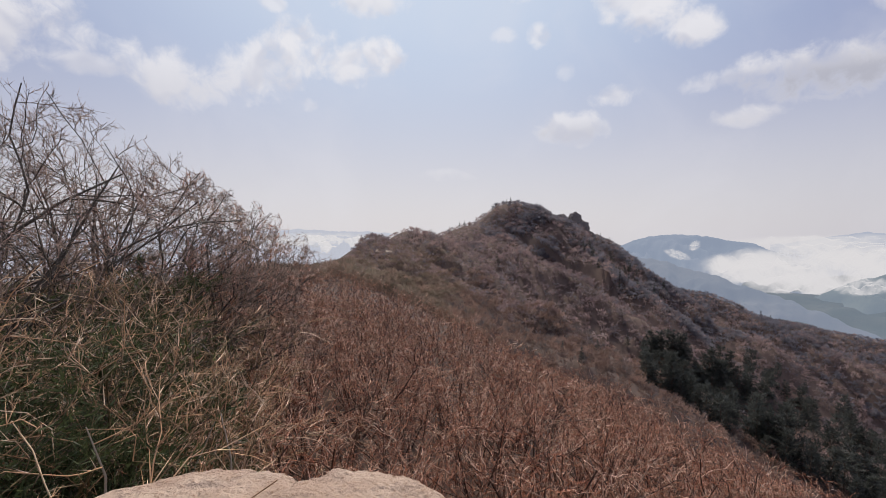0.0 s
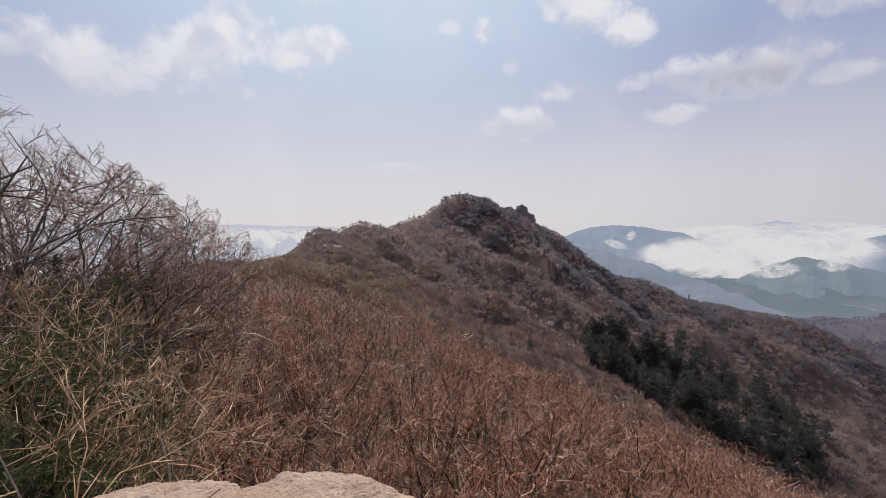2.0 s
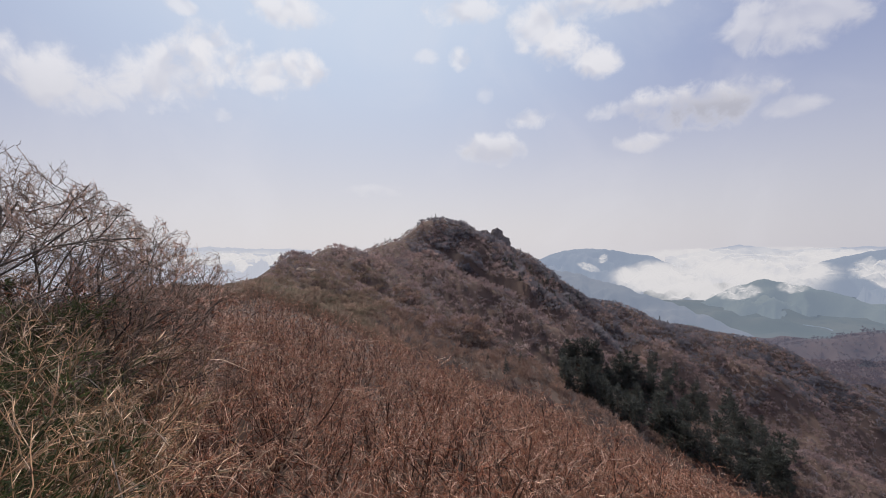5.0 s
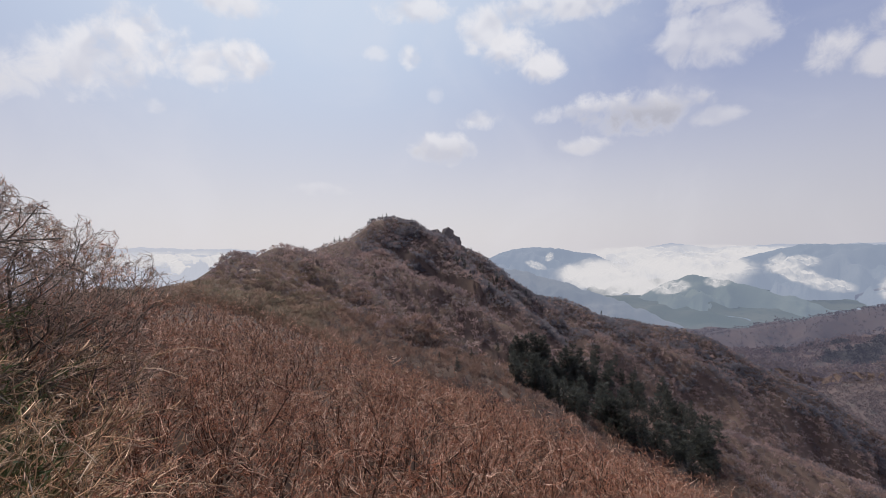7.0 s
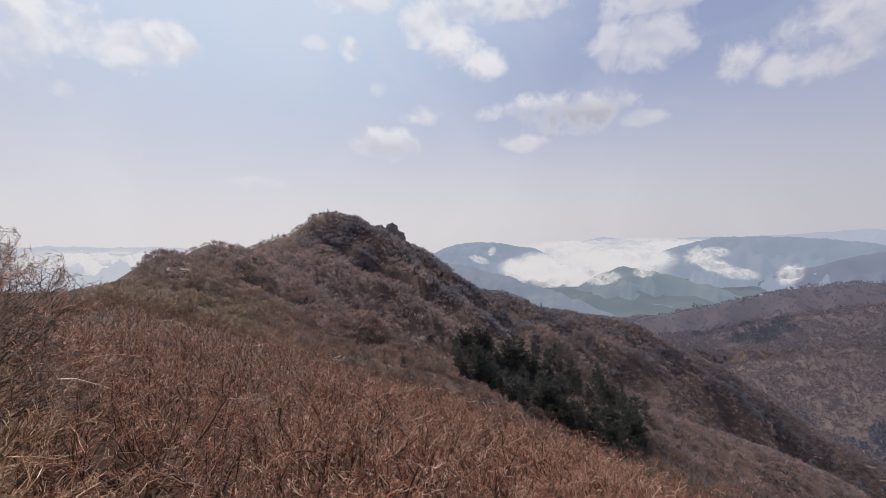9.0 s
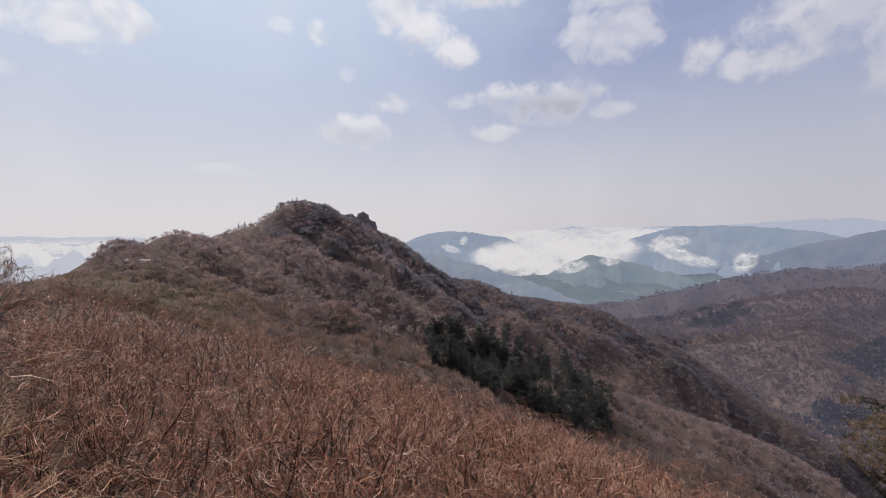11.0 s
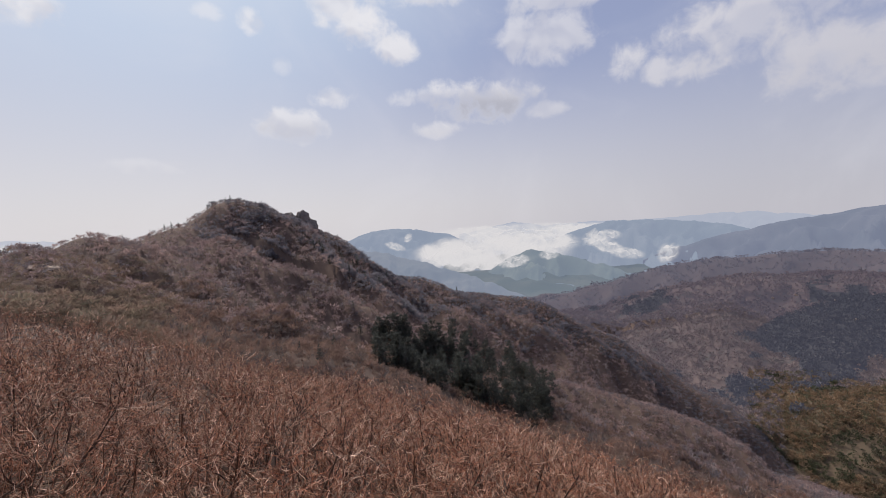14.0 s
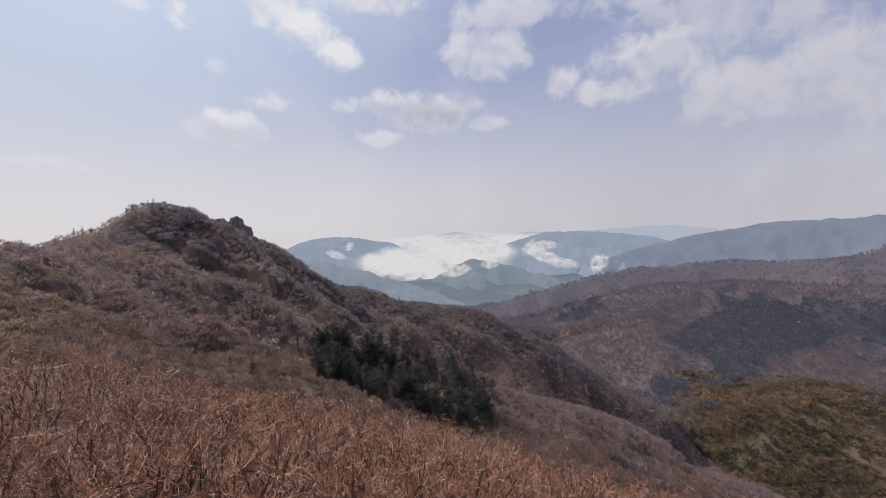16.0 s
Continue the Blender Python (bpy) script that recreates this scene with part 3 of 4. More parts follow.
def blades(starts, ends, width, rng):
    """Single slivers, for what is too far off to show its thickness."""
    starts, ends = np.asarray(starts), np.asarray(ends)
    u = np.cross(ends - starts, rng.normal(0, 1, starts.shape))
    u /= np.linalg.norm(u, axis=1, keepdims=True) + 1e-9
    w = np.asarray(width)[:, None]
    V = np.stack([starts + u * w, starts - u * w, ends], 1)
    return V.reshape(-1, 3), np.arange(len(starts) * 3).reshape(-1, 3)


def grow(rng, start, way, length, radius, steps, wander, lift, taper=0.4):
    pts, d = [np.array(start, float)], np.array(way, float)
    for _ in range(steps):
        d = d + rng.normal(0, wander, 3) + [0, 0, lift]
        d /= np.linalg.norm(d)
        pts.append(pts[-1] + d * length / steps)
    return np.array(pts), np.linspace(radius, radius * taper, steps + 1)


def along(path, s):
    pts, radii = path
    k = s * (len(pts) - 1)
    i = min(int(k), len(pts) - 2)
    f = k - i
    d = pts[i + 1] - pts[i]
    return pts[i] + d * f, d / (np.linalg.norm(d) + 1e-9), radii[i] * (1 - f) + radii[i + 1] * f


def fork(rng, d, spread, lift=0.0):
    v = d + rng.normal(0, spread, 3) + [0, 0, lift]
    return v / np.linalg.norm(v)


def plant(seed, trunks, levels, tips, sides=3, slim=0.005, thin=0.72, bend=(0.8, 0.12)):
    """trunks: list of (start, way, length, radius, steps, wander, lift). levels: for each order of branching (number, length, steps, spread, wander, lift, first).
    tips: (number, length, radius) of the last fine sprigs. Returns the wood and the fine twigs."""
    rng = np.random.RandomState(seed)
    old = [grow(rng, *t) for t in trunks]
    lengths = [t[2] for t in trunks]
    wood, twig = [list(old)], []
    for k, (number, length, steps, spread, wander, lift, first) in enumerate(levels):
        fresh, fl = [], []
        for path, L in zip(old, lengths):
            for j in range(number):
                s = first + (1 - first) * (j + rng.uniform(0, 1)) / number
                p, d, r = along(path, s)
                b = L * length * rng.uniform(0.6, 1.3) * (1.15 - 0.5 * s)
                fresh.append(grow(rng, p, fork(rng, d, spread, lift), b, max(r * thin, slim), steps, wander, lift * 0.5))
                fl.append(b)
        old, lengths = fresh, fl
        wood.append(fresh)
    s0, s1, rad = [], [], []
    number, length, radius = tips
    for path, L in zip(old, lengths):
        for _ in range(number):
            q, e, r = along(path, rng.uniform(0.1, 1.0))
            w = fork(rng, e, *bend)
            b = length * rng.uniform(0.5, 1.3)
            s0.append(q), s1.append(q + w * b), rad.append(radius * rng.uniform(0.7, 1.2))
    thick = list(itertools.chain(*wood[:-1]))
    body = tubes(thick, sides)
    fine_v, fine_f = tubes(wood[-1], 3)
    sp_v, sp_f = spikes(s0, s1, rad)
    return body, (np.concatenate([fine_v, sp_v]), np.concatenate([fine_f, sp_f + len(fine_v)]))


def azalea(seed, height, stems, boughs, twigs, sprigs, lean=0.5, thick=0.024, fine=0.007, slim=0.006, steps=2, first=0.4, tip=0.048, upright=1.0):
    r = np.random.RandomState(seed)
    trunks = []
    for _ in range(stems):
        a, k = r.uniform(0, 6.283), lean * r.uniform(0.2, 1.3)
        way = np.array([math.cos(a) * k, math.sin(a) * k, 1.0])
        trunks.append(((r.normal(0, 0.15), r.normal(0, 0.15), -0.3), way / np.linalg.norm(way), height * r.uniform(0.65, 1.0), thick * r.uniform(0.6, 1.2), 4, 0.2, 0.03))
    return plant(seed + 5000, trunks, [(boughs, 0.48, 4, 0.55 * upright, 0.3 * upright, 0.13 / upright, first), (twigs, 0.55, steps, 0.6 * upright, 0.45 * upright, 0.13 / upright, 0.2)], (sprigs, height * tip, fine), slim=slim)


def scatter(parts, places, turns, sizes):
    """One mesh out of many copies of a few plants."""
    V, F, base = [], [], 0
    for (v, f), p, a, s in zip(parts, places, turns, sizes):
        c, n = math.cos(a), math.sin(a)
        V.append(v @ np.array([[c, n, 0], [-n, c, 0], [0, 0, 1]]) * s + p)
        F.append(f + base)
        base += len(v)
    return np.concatenate(V), np.concatenate(F)


# ---- the azalea thicket on the near slope ----
rng = np.random.RandomState(7)
FINE = [azalea(120 + i, 3.4, 7, 6, 6, 6, lean=0.6, thick=0.042, fine=0.0042, slim=0.0064, steps=3, first=0.4, tip=0.045, upright=1.2) for i in range(10)]
KINDS = [azalea(100 + i, 3.4, 6, 5, 4, 5, lean=0.6, thick=0.040, fine=0.0080, slim=0.0105, steps=2, first=0.44, tip=0.055, upright=1.2) for i in range(10)]
FAR_KINDS = [azalea(140 + i, 3.4, 3, 3, 3, 4, thick=0.045, fine=0.018, slim=0.020, steps=2) for i in range(8)]
spots, cells = [], {}
for _ in range(16000):
    az, dist = radians(rng.uniform(-50, 88)), 4.4 + 110 * rng.uniform(0, 1) ** 1.15
    x, y = dist * math.sin(az), dist * math.cos(az)
    gap = 1.05 + 0.016 * dist
    if (dist < 5.2 and az < 0.1) or (dist > 52 and az > 0.1):
        continue
    cell = (int(x // 2.5), int(y // 2.5))
    near = [p for i in (-1, 0, 1) for j in (-1, 0, 1) for p in cells.get((cell[0] + i, cell[1] + j), ())]
    if all((x - a) ** 2 + (y - b) ** 2 > gap * gap for a, b in near):
        spots.append((x, y))
        cells.setdefault(cell, []).append((x, y))
spots = np.array(spots)
ground_z = terrain(spots[:, 0], spots[:, 1])
dist = np.hypot(spots[:, 0], spots[:, 1])
order = np.argsort(dist)
NEAR_COUNT = 170


def tall(p):
    """The thicket stands higher towards the gully."""
    return float(np.interp(math.degrees(math.atan2(p[0], p[1])), [-50, -5, 20, 40, 60, 80], [1.0, 0.96, 1.04, 1.14, 0.92, 0.8]))


protos = []
for i, (wood, twig) in enumerate(FINE):
    shrub = new("azalea_shrub")
    tagged(shrub, "leafless reddish-brown azalea shrub on the mountain slope", "shrub", "azalea shrubs on the slope")
    mesh_object("woody_base", *wood, STEM, shrub)
    mesh_object("twig_crown", *twig, TWIG, shrub, )
    protos.append(shrub)
for n, k in enumerate(order[:NEAR_COUNT]):
    m = Matrix.LocRotScale((spots[k][0], spots[k][1], ground_z[k]), Euler((0, 0, rng.uniform(0, 6.283))), None)
    size = rng.uniform(0.68, 1.0) * tall(spots[k])
    shrub = protos[n] if n < len(protos) else copy_thing(protos[n % len(protos)], m)
    shrub.matrix_basis = m @ Matrix.Diagonal((size, size, size, 1))
for name, kinds, chosen in (("azalea_thicket", KINDS, [k for k in order[NEAR_COUNT:] if dist[k] < 38]), ("far_azalea_thicket", FAR_KINDS, [k for k in order[NEAR_COUNT:] if dist[k] >= 38])):
    pick = rng.randint(0, len(kinds), len(chosen))
    places = np.column_stack([spots[chosen], ground_z[chosen]])
    turns, sizes = rng.uniform(0, 6.283, len(chosen)), rng.uniform(0.65, 1.0, len(chosen)) * np.array([tall(spots[k]) for k in chosen])
    thicket = mesh_object(name, *scatter([kinds[i][1] for i in pick], places, turns, sizes), TWIG)
    tagged(thicket, "dense thicket of leafless reddish azalea twigs", "thicket", kind="stuff")
    stems = mesh_object(name + "_stem_layer", *scatter([kinds[i][0] for i in pick], places, turns, sizes), STEM)
    tagged(stems, "bare brown stems of the azalea thicket", "thicket", kind="stuff")
    print(name, len(chosen), len(thicket.data.polygons), len(stems.data.polygons))


# ---- woods on the slopes ----
def tuft(seed, sprays, spread, width):
    """A bare tree far off, one metre high, in one connected piece: limbs from the foot, and a haze of fine twigs from the limbs out to a rounded crown."""
    r = np.random.RandomState(seed)
    V, F = [(-width * 0.4, 0, -0.06), (width * 0.4, 0, -0.06)], []
    limbs = 5
    for j in range(limbs):
        a, h = 6.283 * (j + r.uniform(0, 1)) / limbs, r.uniform(0.38, 0.66)
        rad = spread * r.uniform(0.15, 0.6)
        tip = np.array([math.cos(a) * rad, math.sin(a) * rad, h])
        k = len(V)
        V.append(tuple(tip))
        F.append((0, 1, k))
        for _ in range(max(2, round(sprays / limbs))):
            w = r.normal(0, 1, 3) * [1, 1, 0.75] + [math.cos(a) * 0.5, math.sin(a) * 0.5, 0.7]
            w /= np.linalg.norm(w)
            end = tip + w * [spread * 0.62, spread * 0.62, 0.36] * r.uniform(0.5, 1.1)
            side = np.cross(w, r.normal(0, 1, 3))
            side *= width * r.uniform(0.6, 1.3) / np.linalg.norm(side)
            n = len(V)
            V += [tuple(end + side), tuple(end - side)]
            F.append((k, n, n + 1))
    return np.array(V), np.array(F)


def woods(name, count, az_range, dist_range, sprays, size, width, mat, label, seed, power=1.0, keep=None, spread=0.5):
    r = np.random.RandomState(seed)
    az = np.radians(r.uniform(*az_range, count))
    lo, hi = dist_range
    d = lo + (hi - lo) * r.uniform(0, 1, count) ** power
    x, y = d * np.sin(az), d * np.cos(az)
    if keep is not None:
        ok = keep(x, y)
        x, y = x[ok], y[ok]
    z = terrain(x, y)
    forms = [tuft(seed + k, sprays, spread, width) for k in range(16)]
    s = size * r.uniform(0.55, 1.2, len(x)) * (1 + 0.25 * np.clip(waves(x, y, 50.0, seed), -0.7, 1.2))
    # low wind-cut trees on the crest
    s = s * np.interp(ridge_height(x, y, MAIN, 0.0, 1.0)[1], [0, 8, 22], [0.66, 0.72, 1.0])
    pick = r.randint(0, 16, len(x))
    ob = mesh_object(name, *scatter([forms[i] for i in pick], np.column_stack([x, y, z]), r.uniform(0, 6.283, len(x)), s), mat)
    print(name, len(x), len(ob.data.polygons))
    return tagged(ob, label, "woods", kind="stuff")


MAIN_AZ, MAIN_D = [math.degrees(math.atan2(p[0], p[1])) for p in MAIN], [math.hypot(p[0], p[1]) for p in MAIN]


def near_side(x, y, past=18.0):
    """On this side of the main ridge, or just over its crest."""
    return np.hypot(x, y) < np.interp(np.degrees(np.arctan2(x, y)), MAIN_AZ, MAIN_D) + past


def scrub(x, y):
    return (np.degrees(np.arctan2(x, y)) + 7 * waves(x, y, 45.0, 83) < 3) & near_side(x, y)


woods("olive_scrub", 3600, (-40, 10), (85, 200), 60, 3.6, 0.024, SCRUB, "olive-brown bare scrub on the near shoulder of the ridge", 215, keep=scrub, spread=0.55)
woods("gully_woods", 3600, (-4, 85), (90, 190), 65, 4.2, 0.022, GULLY, "bare brown woods in the gully below the thicket", 210, keep=lambda x, y: ~scrub(x, y))
woods("slope_woods", 32000, (-40, 82), (150, 450), 30, 3.7, 0.044, WOODS, "bare brown deciduous woods covering the mountainside", 200, power=0.8, keep=near_side)
woods("dark_slope_woods", 3800, (5, 33), (255, 345), 35, 3.9, 0.042, HAZED_DARK_WOODS, "dark mixed woods below the summit, tinted bluish for haze", 230, keep=lambda x, y: (waves(x, y, 45.0, 79) > -0.12) & near_side(x, y))
woods("dark_spur_woods", 8500, (26, 76), (290, 440), 35, 4.2, 0.042, HAZED_DARK_WOODS, "dark purple-brown woods along the descending spur, tinted bluish for haze", 235, keep=lambda x, y: (ridge_height(x, y, MAIN, 0.0, 1.0)[1] < 48 + 30 * waves(x, y, 50.0, 80)) & near_side(x, y))
PATCH = [(a, math.hypot(*drop(a, low, 480.0)[:2]), math.hypot(*drop(a, high, 480.0)[:2])) for a, low, high in ((72, -14.0, -13.4), (75, -15.6, -11.6), (78, -16.6, -9.8), (81, -15.6, -8.2), (84.3, -13.2, -7.9), (88, -10.6, -8.8), (93, -10.0, -9.4), (100, -9.8, -9.6))]


def dark_patch(x, y):
    """Evergreens, darkened for cloud shadow too: one broad stand on the hillside, one strip along the stream."""
    az, d = np.degrees(np.arctan2(x, y)), np.hypot(x, y)
    w = waves(x, y, 160.0, 77)
    near, far = (np.interp(az, [p[0] for p in PATCH], [p[k] for p in PATCH]) for k in (1, 2))
    stand = (az > 72 + 2.5 * w) & (d > near + 25 * w) & (d < far + 40 * w)
    sx, sy, _ = P(71, -20, 560)
    a, b = (x - sx) / 70, (y - sy) / 130
    return stand | (a * a + b * b + 0.7 * w < 0.12) | (waves(x, y, 300.0, 78) > 0.62)


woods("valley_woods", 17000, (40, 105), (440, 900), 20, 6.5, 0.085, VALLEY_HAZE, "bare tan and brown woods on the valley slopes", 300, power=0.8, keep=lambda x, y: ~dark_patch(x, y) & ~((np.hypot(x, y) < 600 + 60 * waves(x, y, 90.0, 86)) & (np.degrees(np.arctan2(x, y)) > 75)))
woods("olive_woods", 10000, (72, 104), (420, 640), 25, 5.4, 0.07, OLIVE_WOODS, "yellowish brushwood on the sunlit spur", 360, keep=lambda x, y: waves(x, y * 1.0, 110.0, 85) < 0.5)
woods("spur_evergreens", 3600, (72, 104), (430, 640), 25, 5.6, 0.075, DARK_GREEN, "bands of dark green evergreens on the sunlit spur", 365, keep=lambda x, y: waves(x, y * 1.0, 110.0, 85) >= 0.4)
# needle litter with tree shade in its colour, dry grass on the sunlit spur
OLIVE_FLOOR = material("dry_grass_floor", [(0.085, 0.062, 0.043), (0.115, 0.082, 0.054), (0.065, 0.058, 0.040)], 0.012, 20.0, 0.95, 0.0)
# floor at about 60% of the crown colours, to hold the crowns' shade
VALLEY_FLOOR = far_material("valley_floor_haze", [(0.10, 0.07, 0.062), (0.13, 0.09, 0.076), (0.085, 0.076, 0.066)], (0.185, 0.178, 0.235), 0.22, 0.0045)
# stand floor darker still, the evergreens' shade put into its colour
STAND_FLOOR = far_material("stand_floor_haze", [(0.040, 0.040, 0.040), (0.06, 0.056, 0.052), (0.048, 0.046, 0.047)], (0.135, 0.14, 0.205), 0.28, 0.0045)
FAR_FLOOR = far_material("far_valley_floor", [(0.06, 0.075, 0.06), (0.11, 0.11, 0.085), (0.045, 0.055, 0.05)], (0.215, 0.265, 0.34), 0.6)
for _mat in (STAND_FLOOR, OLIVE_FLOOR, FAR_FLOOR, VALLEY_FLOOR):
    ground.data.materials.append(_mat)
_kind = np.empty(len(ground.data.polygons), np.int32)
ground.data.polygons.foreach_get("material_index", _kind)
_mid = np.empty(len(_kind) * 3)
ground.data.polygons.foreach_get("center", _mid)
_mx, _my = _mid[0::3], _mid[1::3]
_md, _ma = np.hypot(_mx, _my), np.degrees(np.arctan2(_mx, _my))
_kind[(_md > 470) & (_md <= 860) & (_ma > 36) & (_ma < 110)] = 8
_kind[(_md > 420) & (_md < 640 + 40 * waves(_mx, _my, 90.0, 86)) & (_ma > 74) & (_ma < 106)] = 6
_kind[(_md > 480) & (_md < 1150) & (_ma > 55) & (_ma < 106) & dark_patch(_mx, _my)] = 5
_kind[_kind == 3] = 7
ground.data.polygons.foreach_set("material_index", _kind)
woods("dark_woods", 26000, (55, 104), (480, 1150), 15, 8.5, 0.11, DARK_HAZE, "evergreen stand on the valley slope, darkened for cloud shadow", 380, keep=dark_patch)
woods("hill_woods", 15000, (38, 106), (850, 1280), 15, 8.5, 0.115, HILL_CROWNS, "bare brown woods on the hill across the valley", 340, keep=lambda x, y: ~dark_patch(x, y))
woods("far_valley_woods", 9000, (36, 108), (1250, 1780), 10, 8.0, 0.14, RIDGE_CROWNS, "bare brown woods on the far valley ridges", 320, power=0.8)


# ---- bare trees beside the outcrop ----
# how high the canopy reaches as it falls towards the saddle: azimuth, elevation
CANOPY = ((-65, -46, -43.8, -39.2, -34.9, -30.7, -25.4, -22.2, -17.5, -10), (20.0, 15.2, 14.8, 12.3, 9.3, 7.4, 2.8, 2.2, -2.3, -4.0))


BRUSH_TOPS = ((-65, -50, -40, -32, -26, -15), (-1.0, -2.0, -3.5, -6.0, -8.5, -11.0))


def cut_back(verts, faces, place, tops):
    """Leaves out what wind and frost have cut back: the twigs that stand above the uneven top of the growth."""
    at = verts + np.array(place) - [0, 0, EYE]
    az, el = np.degrees(np.arctan2(at[:, 0], at[:, 1])), np.degrees(np.arctan2(at[:, 2], np.hypot(at[:, 0], at[:, 1])))
    limit = np.interp(az, *tops) + 0.3 + 0.7 * np.sin(az * 2.3) + 0.5 * np.sin(az * 5.9 + 1.0)
    return faces[((el - limit)[faces] < 0).all(1)]


def bare_tree(az, d, top, trunks, levels, tips, seed, label, bark=BARK, twig=BARE_TWIG, name="bare_tree"):
    """top: elevation of its highest twigs from the eye. trunks: (turn, lean, length, radius): each leans towards the turn (degrees clockwise from ahead)."""
    x, y = d * math.sin(radians(az)), d * math.cos(radians(az))
    z = float(terrain(np.array([x]), np.array([y]))[0])
    tree = new(name)
    tree.location = (x, y, z)
    rows = []
    for k, (turn, lean, length, radius) in enumerate(trunks):
        a = radians(turn)
        way = np.array([math.sin(a) * lean, math.cos(a) * lean, 1.0])
        rows.append(((0.12 * math.sin(a * 3 + k), 0.12 * math.cos(a * 3 + k), -0.3), way / np.linalg.norm(way), length, radius * 1.3, 8, 0.2, 0.02, 0.12))
    wood, fine = plant(seed, rows, levels, tips, 5, 0.0066, 0.6, (0.5, 0.2))
    grown = (EYE + d * math.tan(radians(top)) - z) / np.percentile(fine[0][:, 2], 99.7)
    for _ in range(40):
        tip = fine[0][::7] * grown + [x, y, z - EYE]
        over = np.degrees(np.arctan2(tip[:, 2], np.hypot(tip[:, 0], tip[:, 1]))) - np.interp(np.degrees(np.arctan2(tip[:, 0], tip[:, 1])), CANOPY[0], CANOPY[1])
        if np.mean(over > 0) < 0.03:
            break
        grown *= 0.98
    for part_name, (verts, faces), mat in (("trunk", wood, bark), ("twig_crown", fine, twig)):
        mesh_object(part_name, verts * grown, cut_back(verts * grown, faces, (x, y, z), CANOPY), mat, tree, smooth=part_name == "trunk")
    return tagged(tree, label, "tree", "bare trees beside the outcrop")


OAK = [(8, 0.5, 7, 0.6, 0.24, 0.05, 0.25), (6, 0.48, 5, 0.62, 0.26, 0.05, 0.2), (7, 0.46, 3, 0.6, 0.24, 0.08, 0.15)]
OAK_TIPS = (6, 0.22, 0.0054)
for az, d, top, trunks, seed, twig, label in (
        (-61, 16.0, 19.0, [(40, 0.2, 10, 0.095), (100, 0.5, 9, 0.085)], 11, BARE_TWIG, "leafless grey-brown oak with spreading crooked limbs"),
        (-56, 14.0, 18.0, [(40, 0.2, 10, 0.095), (90, 0.4, 9, 0.08), (-60, 0.4, 8, 0.07)], 23, BARE_TWIG, "tall leafless oak with a dense crown of dark twigs"),
        (-52, 17.0, 16.8, [(60, 0.2, 10, 0.095), (110, 0.4, 8, 0.08), (-70, 0.3, 8, 0.085)], 24, BARE_TWIG, "tall leafless oak with interlacing dark limbs"),
        (-48, 14.5, 15.6, [(90, 0.35, 9, 0.085), (40, 0.5, 8, 0.085), (110, 0.5, 7, 0.07)], 12, BARE_TWIG, "leafless oak with dark crooked limbs against the sky"),
        (-50.5, 16.0, 16.2, [(80, 0.3, 9, 0.09), (-30, 0.3, 9, 0.08)], 31, BARE_TWIG, "leafless oak with a crown of fine dark twigs"),
        (-46.5, 16.0, 15.2, [(60, 0.25, 9, 0.09), (110, 0.45, 8, 0.07)], 32, BARE_TWIG, "leafless oak with mossy dark limbs"),
        (-43.8, 17.0, 14.4, [(80, 0.3, 9, 0.09), (-60, 0.3, 8, 0.07)], 33, BARE_TWIG, "leafless oak with dense grey twigs"),
        (-41, 16.5, 12.8, [(80, 0.3, 8, 0.085), (100, 0.5, 7, 0.07)], 34, BARE_TWIG, "leafless oak with ascending brown twigs"),
        (-38.5, 18.0, 11.0, [(70, 0.3, 8, 0.085), (110, 0.5, 7, 0.07)], 35, BARE_TWIG, "leafless oak with a rounded twiggy crown"),
        (-45, 18.0, 14.2, [(70, 0.3, 10, 0.095), (100, 0.5, 8, 0.085), (-80, 0.4, 8, 0.07)], 25, BARE_TWIG, "leafless oak with wide-spread crooked branches"),
        (-42.5, 15.0, 12.4, [(80, 0.45, 9, 0.085), (130, 0.5, 8, 0.085)], 13, BARE_TWIG, "leafless oak leaning over the thicket"),
        (-40, 19.0, 11.2, [(80, 0.4, 9, 0.085), (-70, 0.4, 8, 0.085)], 26, BARE_TWIG, "leafless oak with low spreading branches"),
        (-37.5, 16.0, 9.2, [(80, 0.5, 8, 0.085), (100, 0.6, 7, 0.085)], 18, BARE_TWIG, "leafless oak with a crooked forked trunk"),
        (-35, 18.5, 7.9, [(70, 0.45, 8, 0.095), (110, 0.5, 7, 0.07)], 14, BARE_TWIG, "leafless oak with brown fine twigs above the thicket"),
        (-32.5, 17.0, 6.3, [(90, 0.5, 7, 0.08), (60, 0.55, 6, 0.07)], 19, TWIG, "leafless oak with reddish fine twigs above the thicket"),
        (-30, 20.0, 4.4, [(80, 0.5, 7, 0.08), (100, 0.5, 6, 0.07)], 22, BARE_TWIG, "slender leafless oak with arching limbs"),
        (-27.5, 21.0, 2.4, [(70, 0.4, 6, 0.085), (110, 0.45, 6, 0.06)], 21, TWIG, "leafless oak with purple-brown twigs above the thicket")):
    bare_tree(az, d, top, trunks, OAK, OAK_TIPS, seed, label, twig=twig)
SMALL = [(8, 0.5, 4, 0.55, 0.24, 0.1, 0.2), (8, 0.45, 3, 0.55, 0.34, 0.08, 0.15)]
bare_tree(-21.3, 30.0, 2.0, [(20, 0.12, 7.4, 0.06), (90, 0.45, 6.4, 0.05), (-80, 0.4, 6.4, 0.045), (150, 0.3, 6.8, 0.045)], SMALL, (7, 0.3, 0.010), 16, "small leafless tree with a fan of grey twigs on the crest")
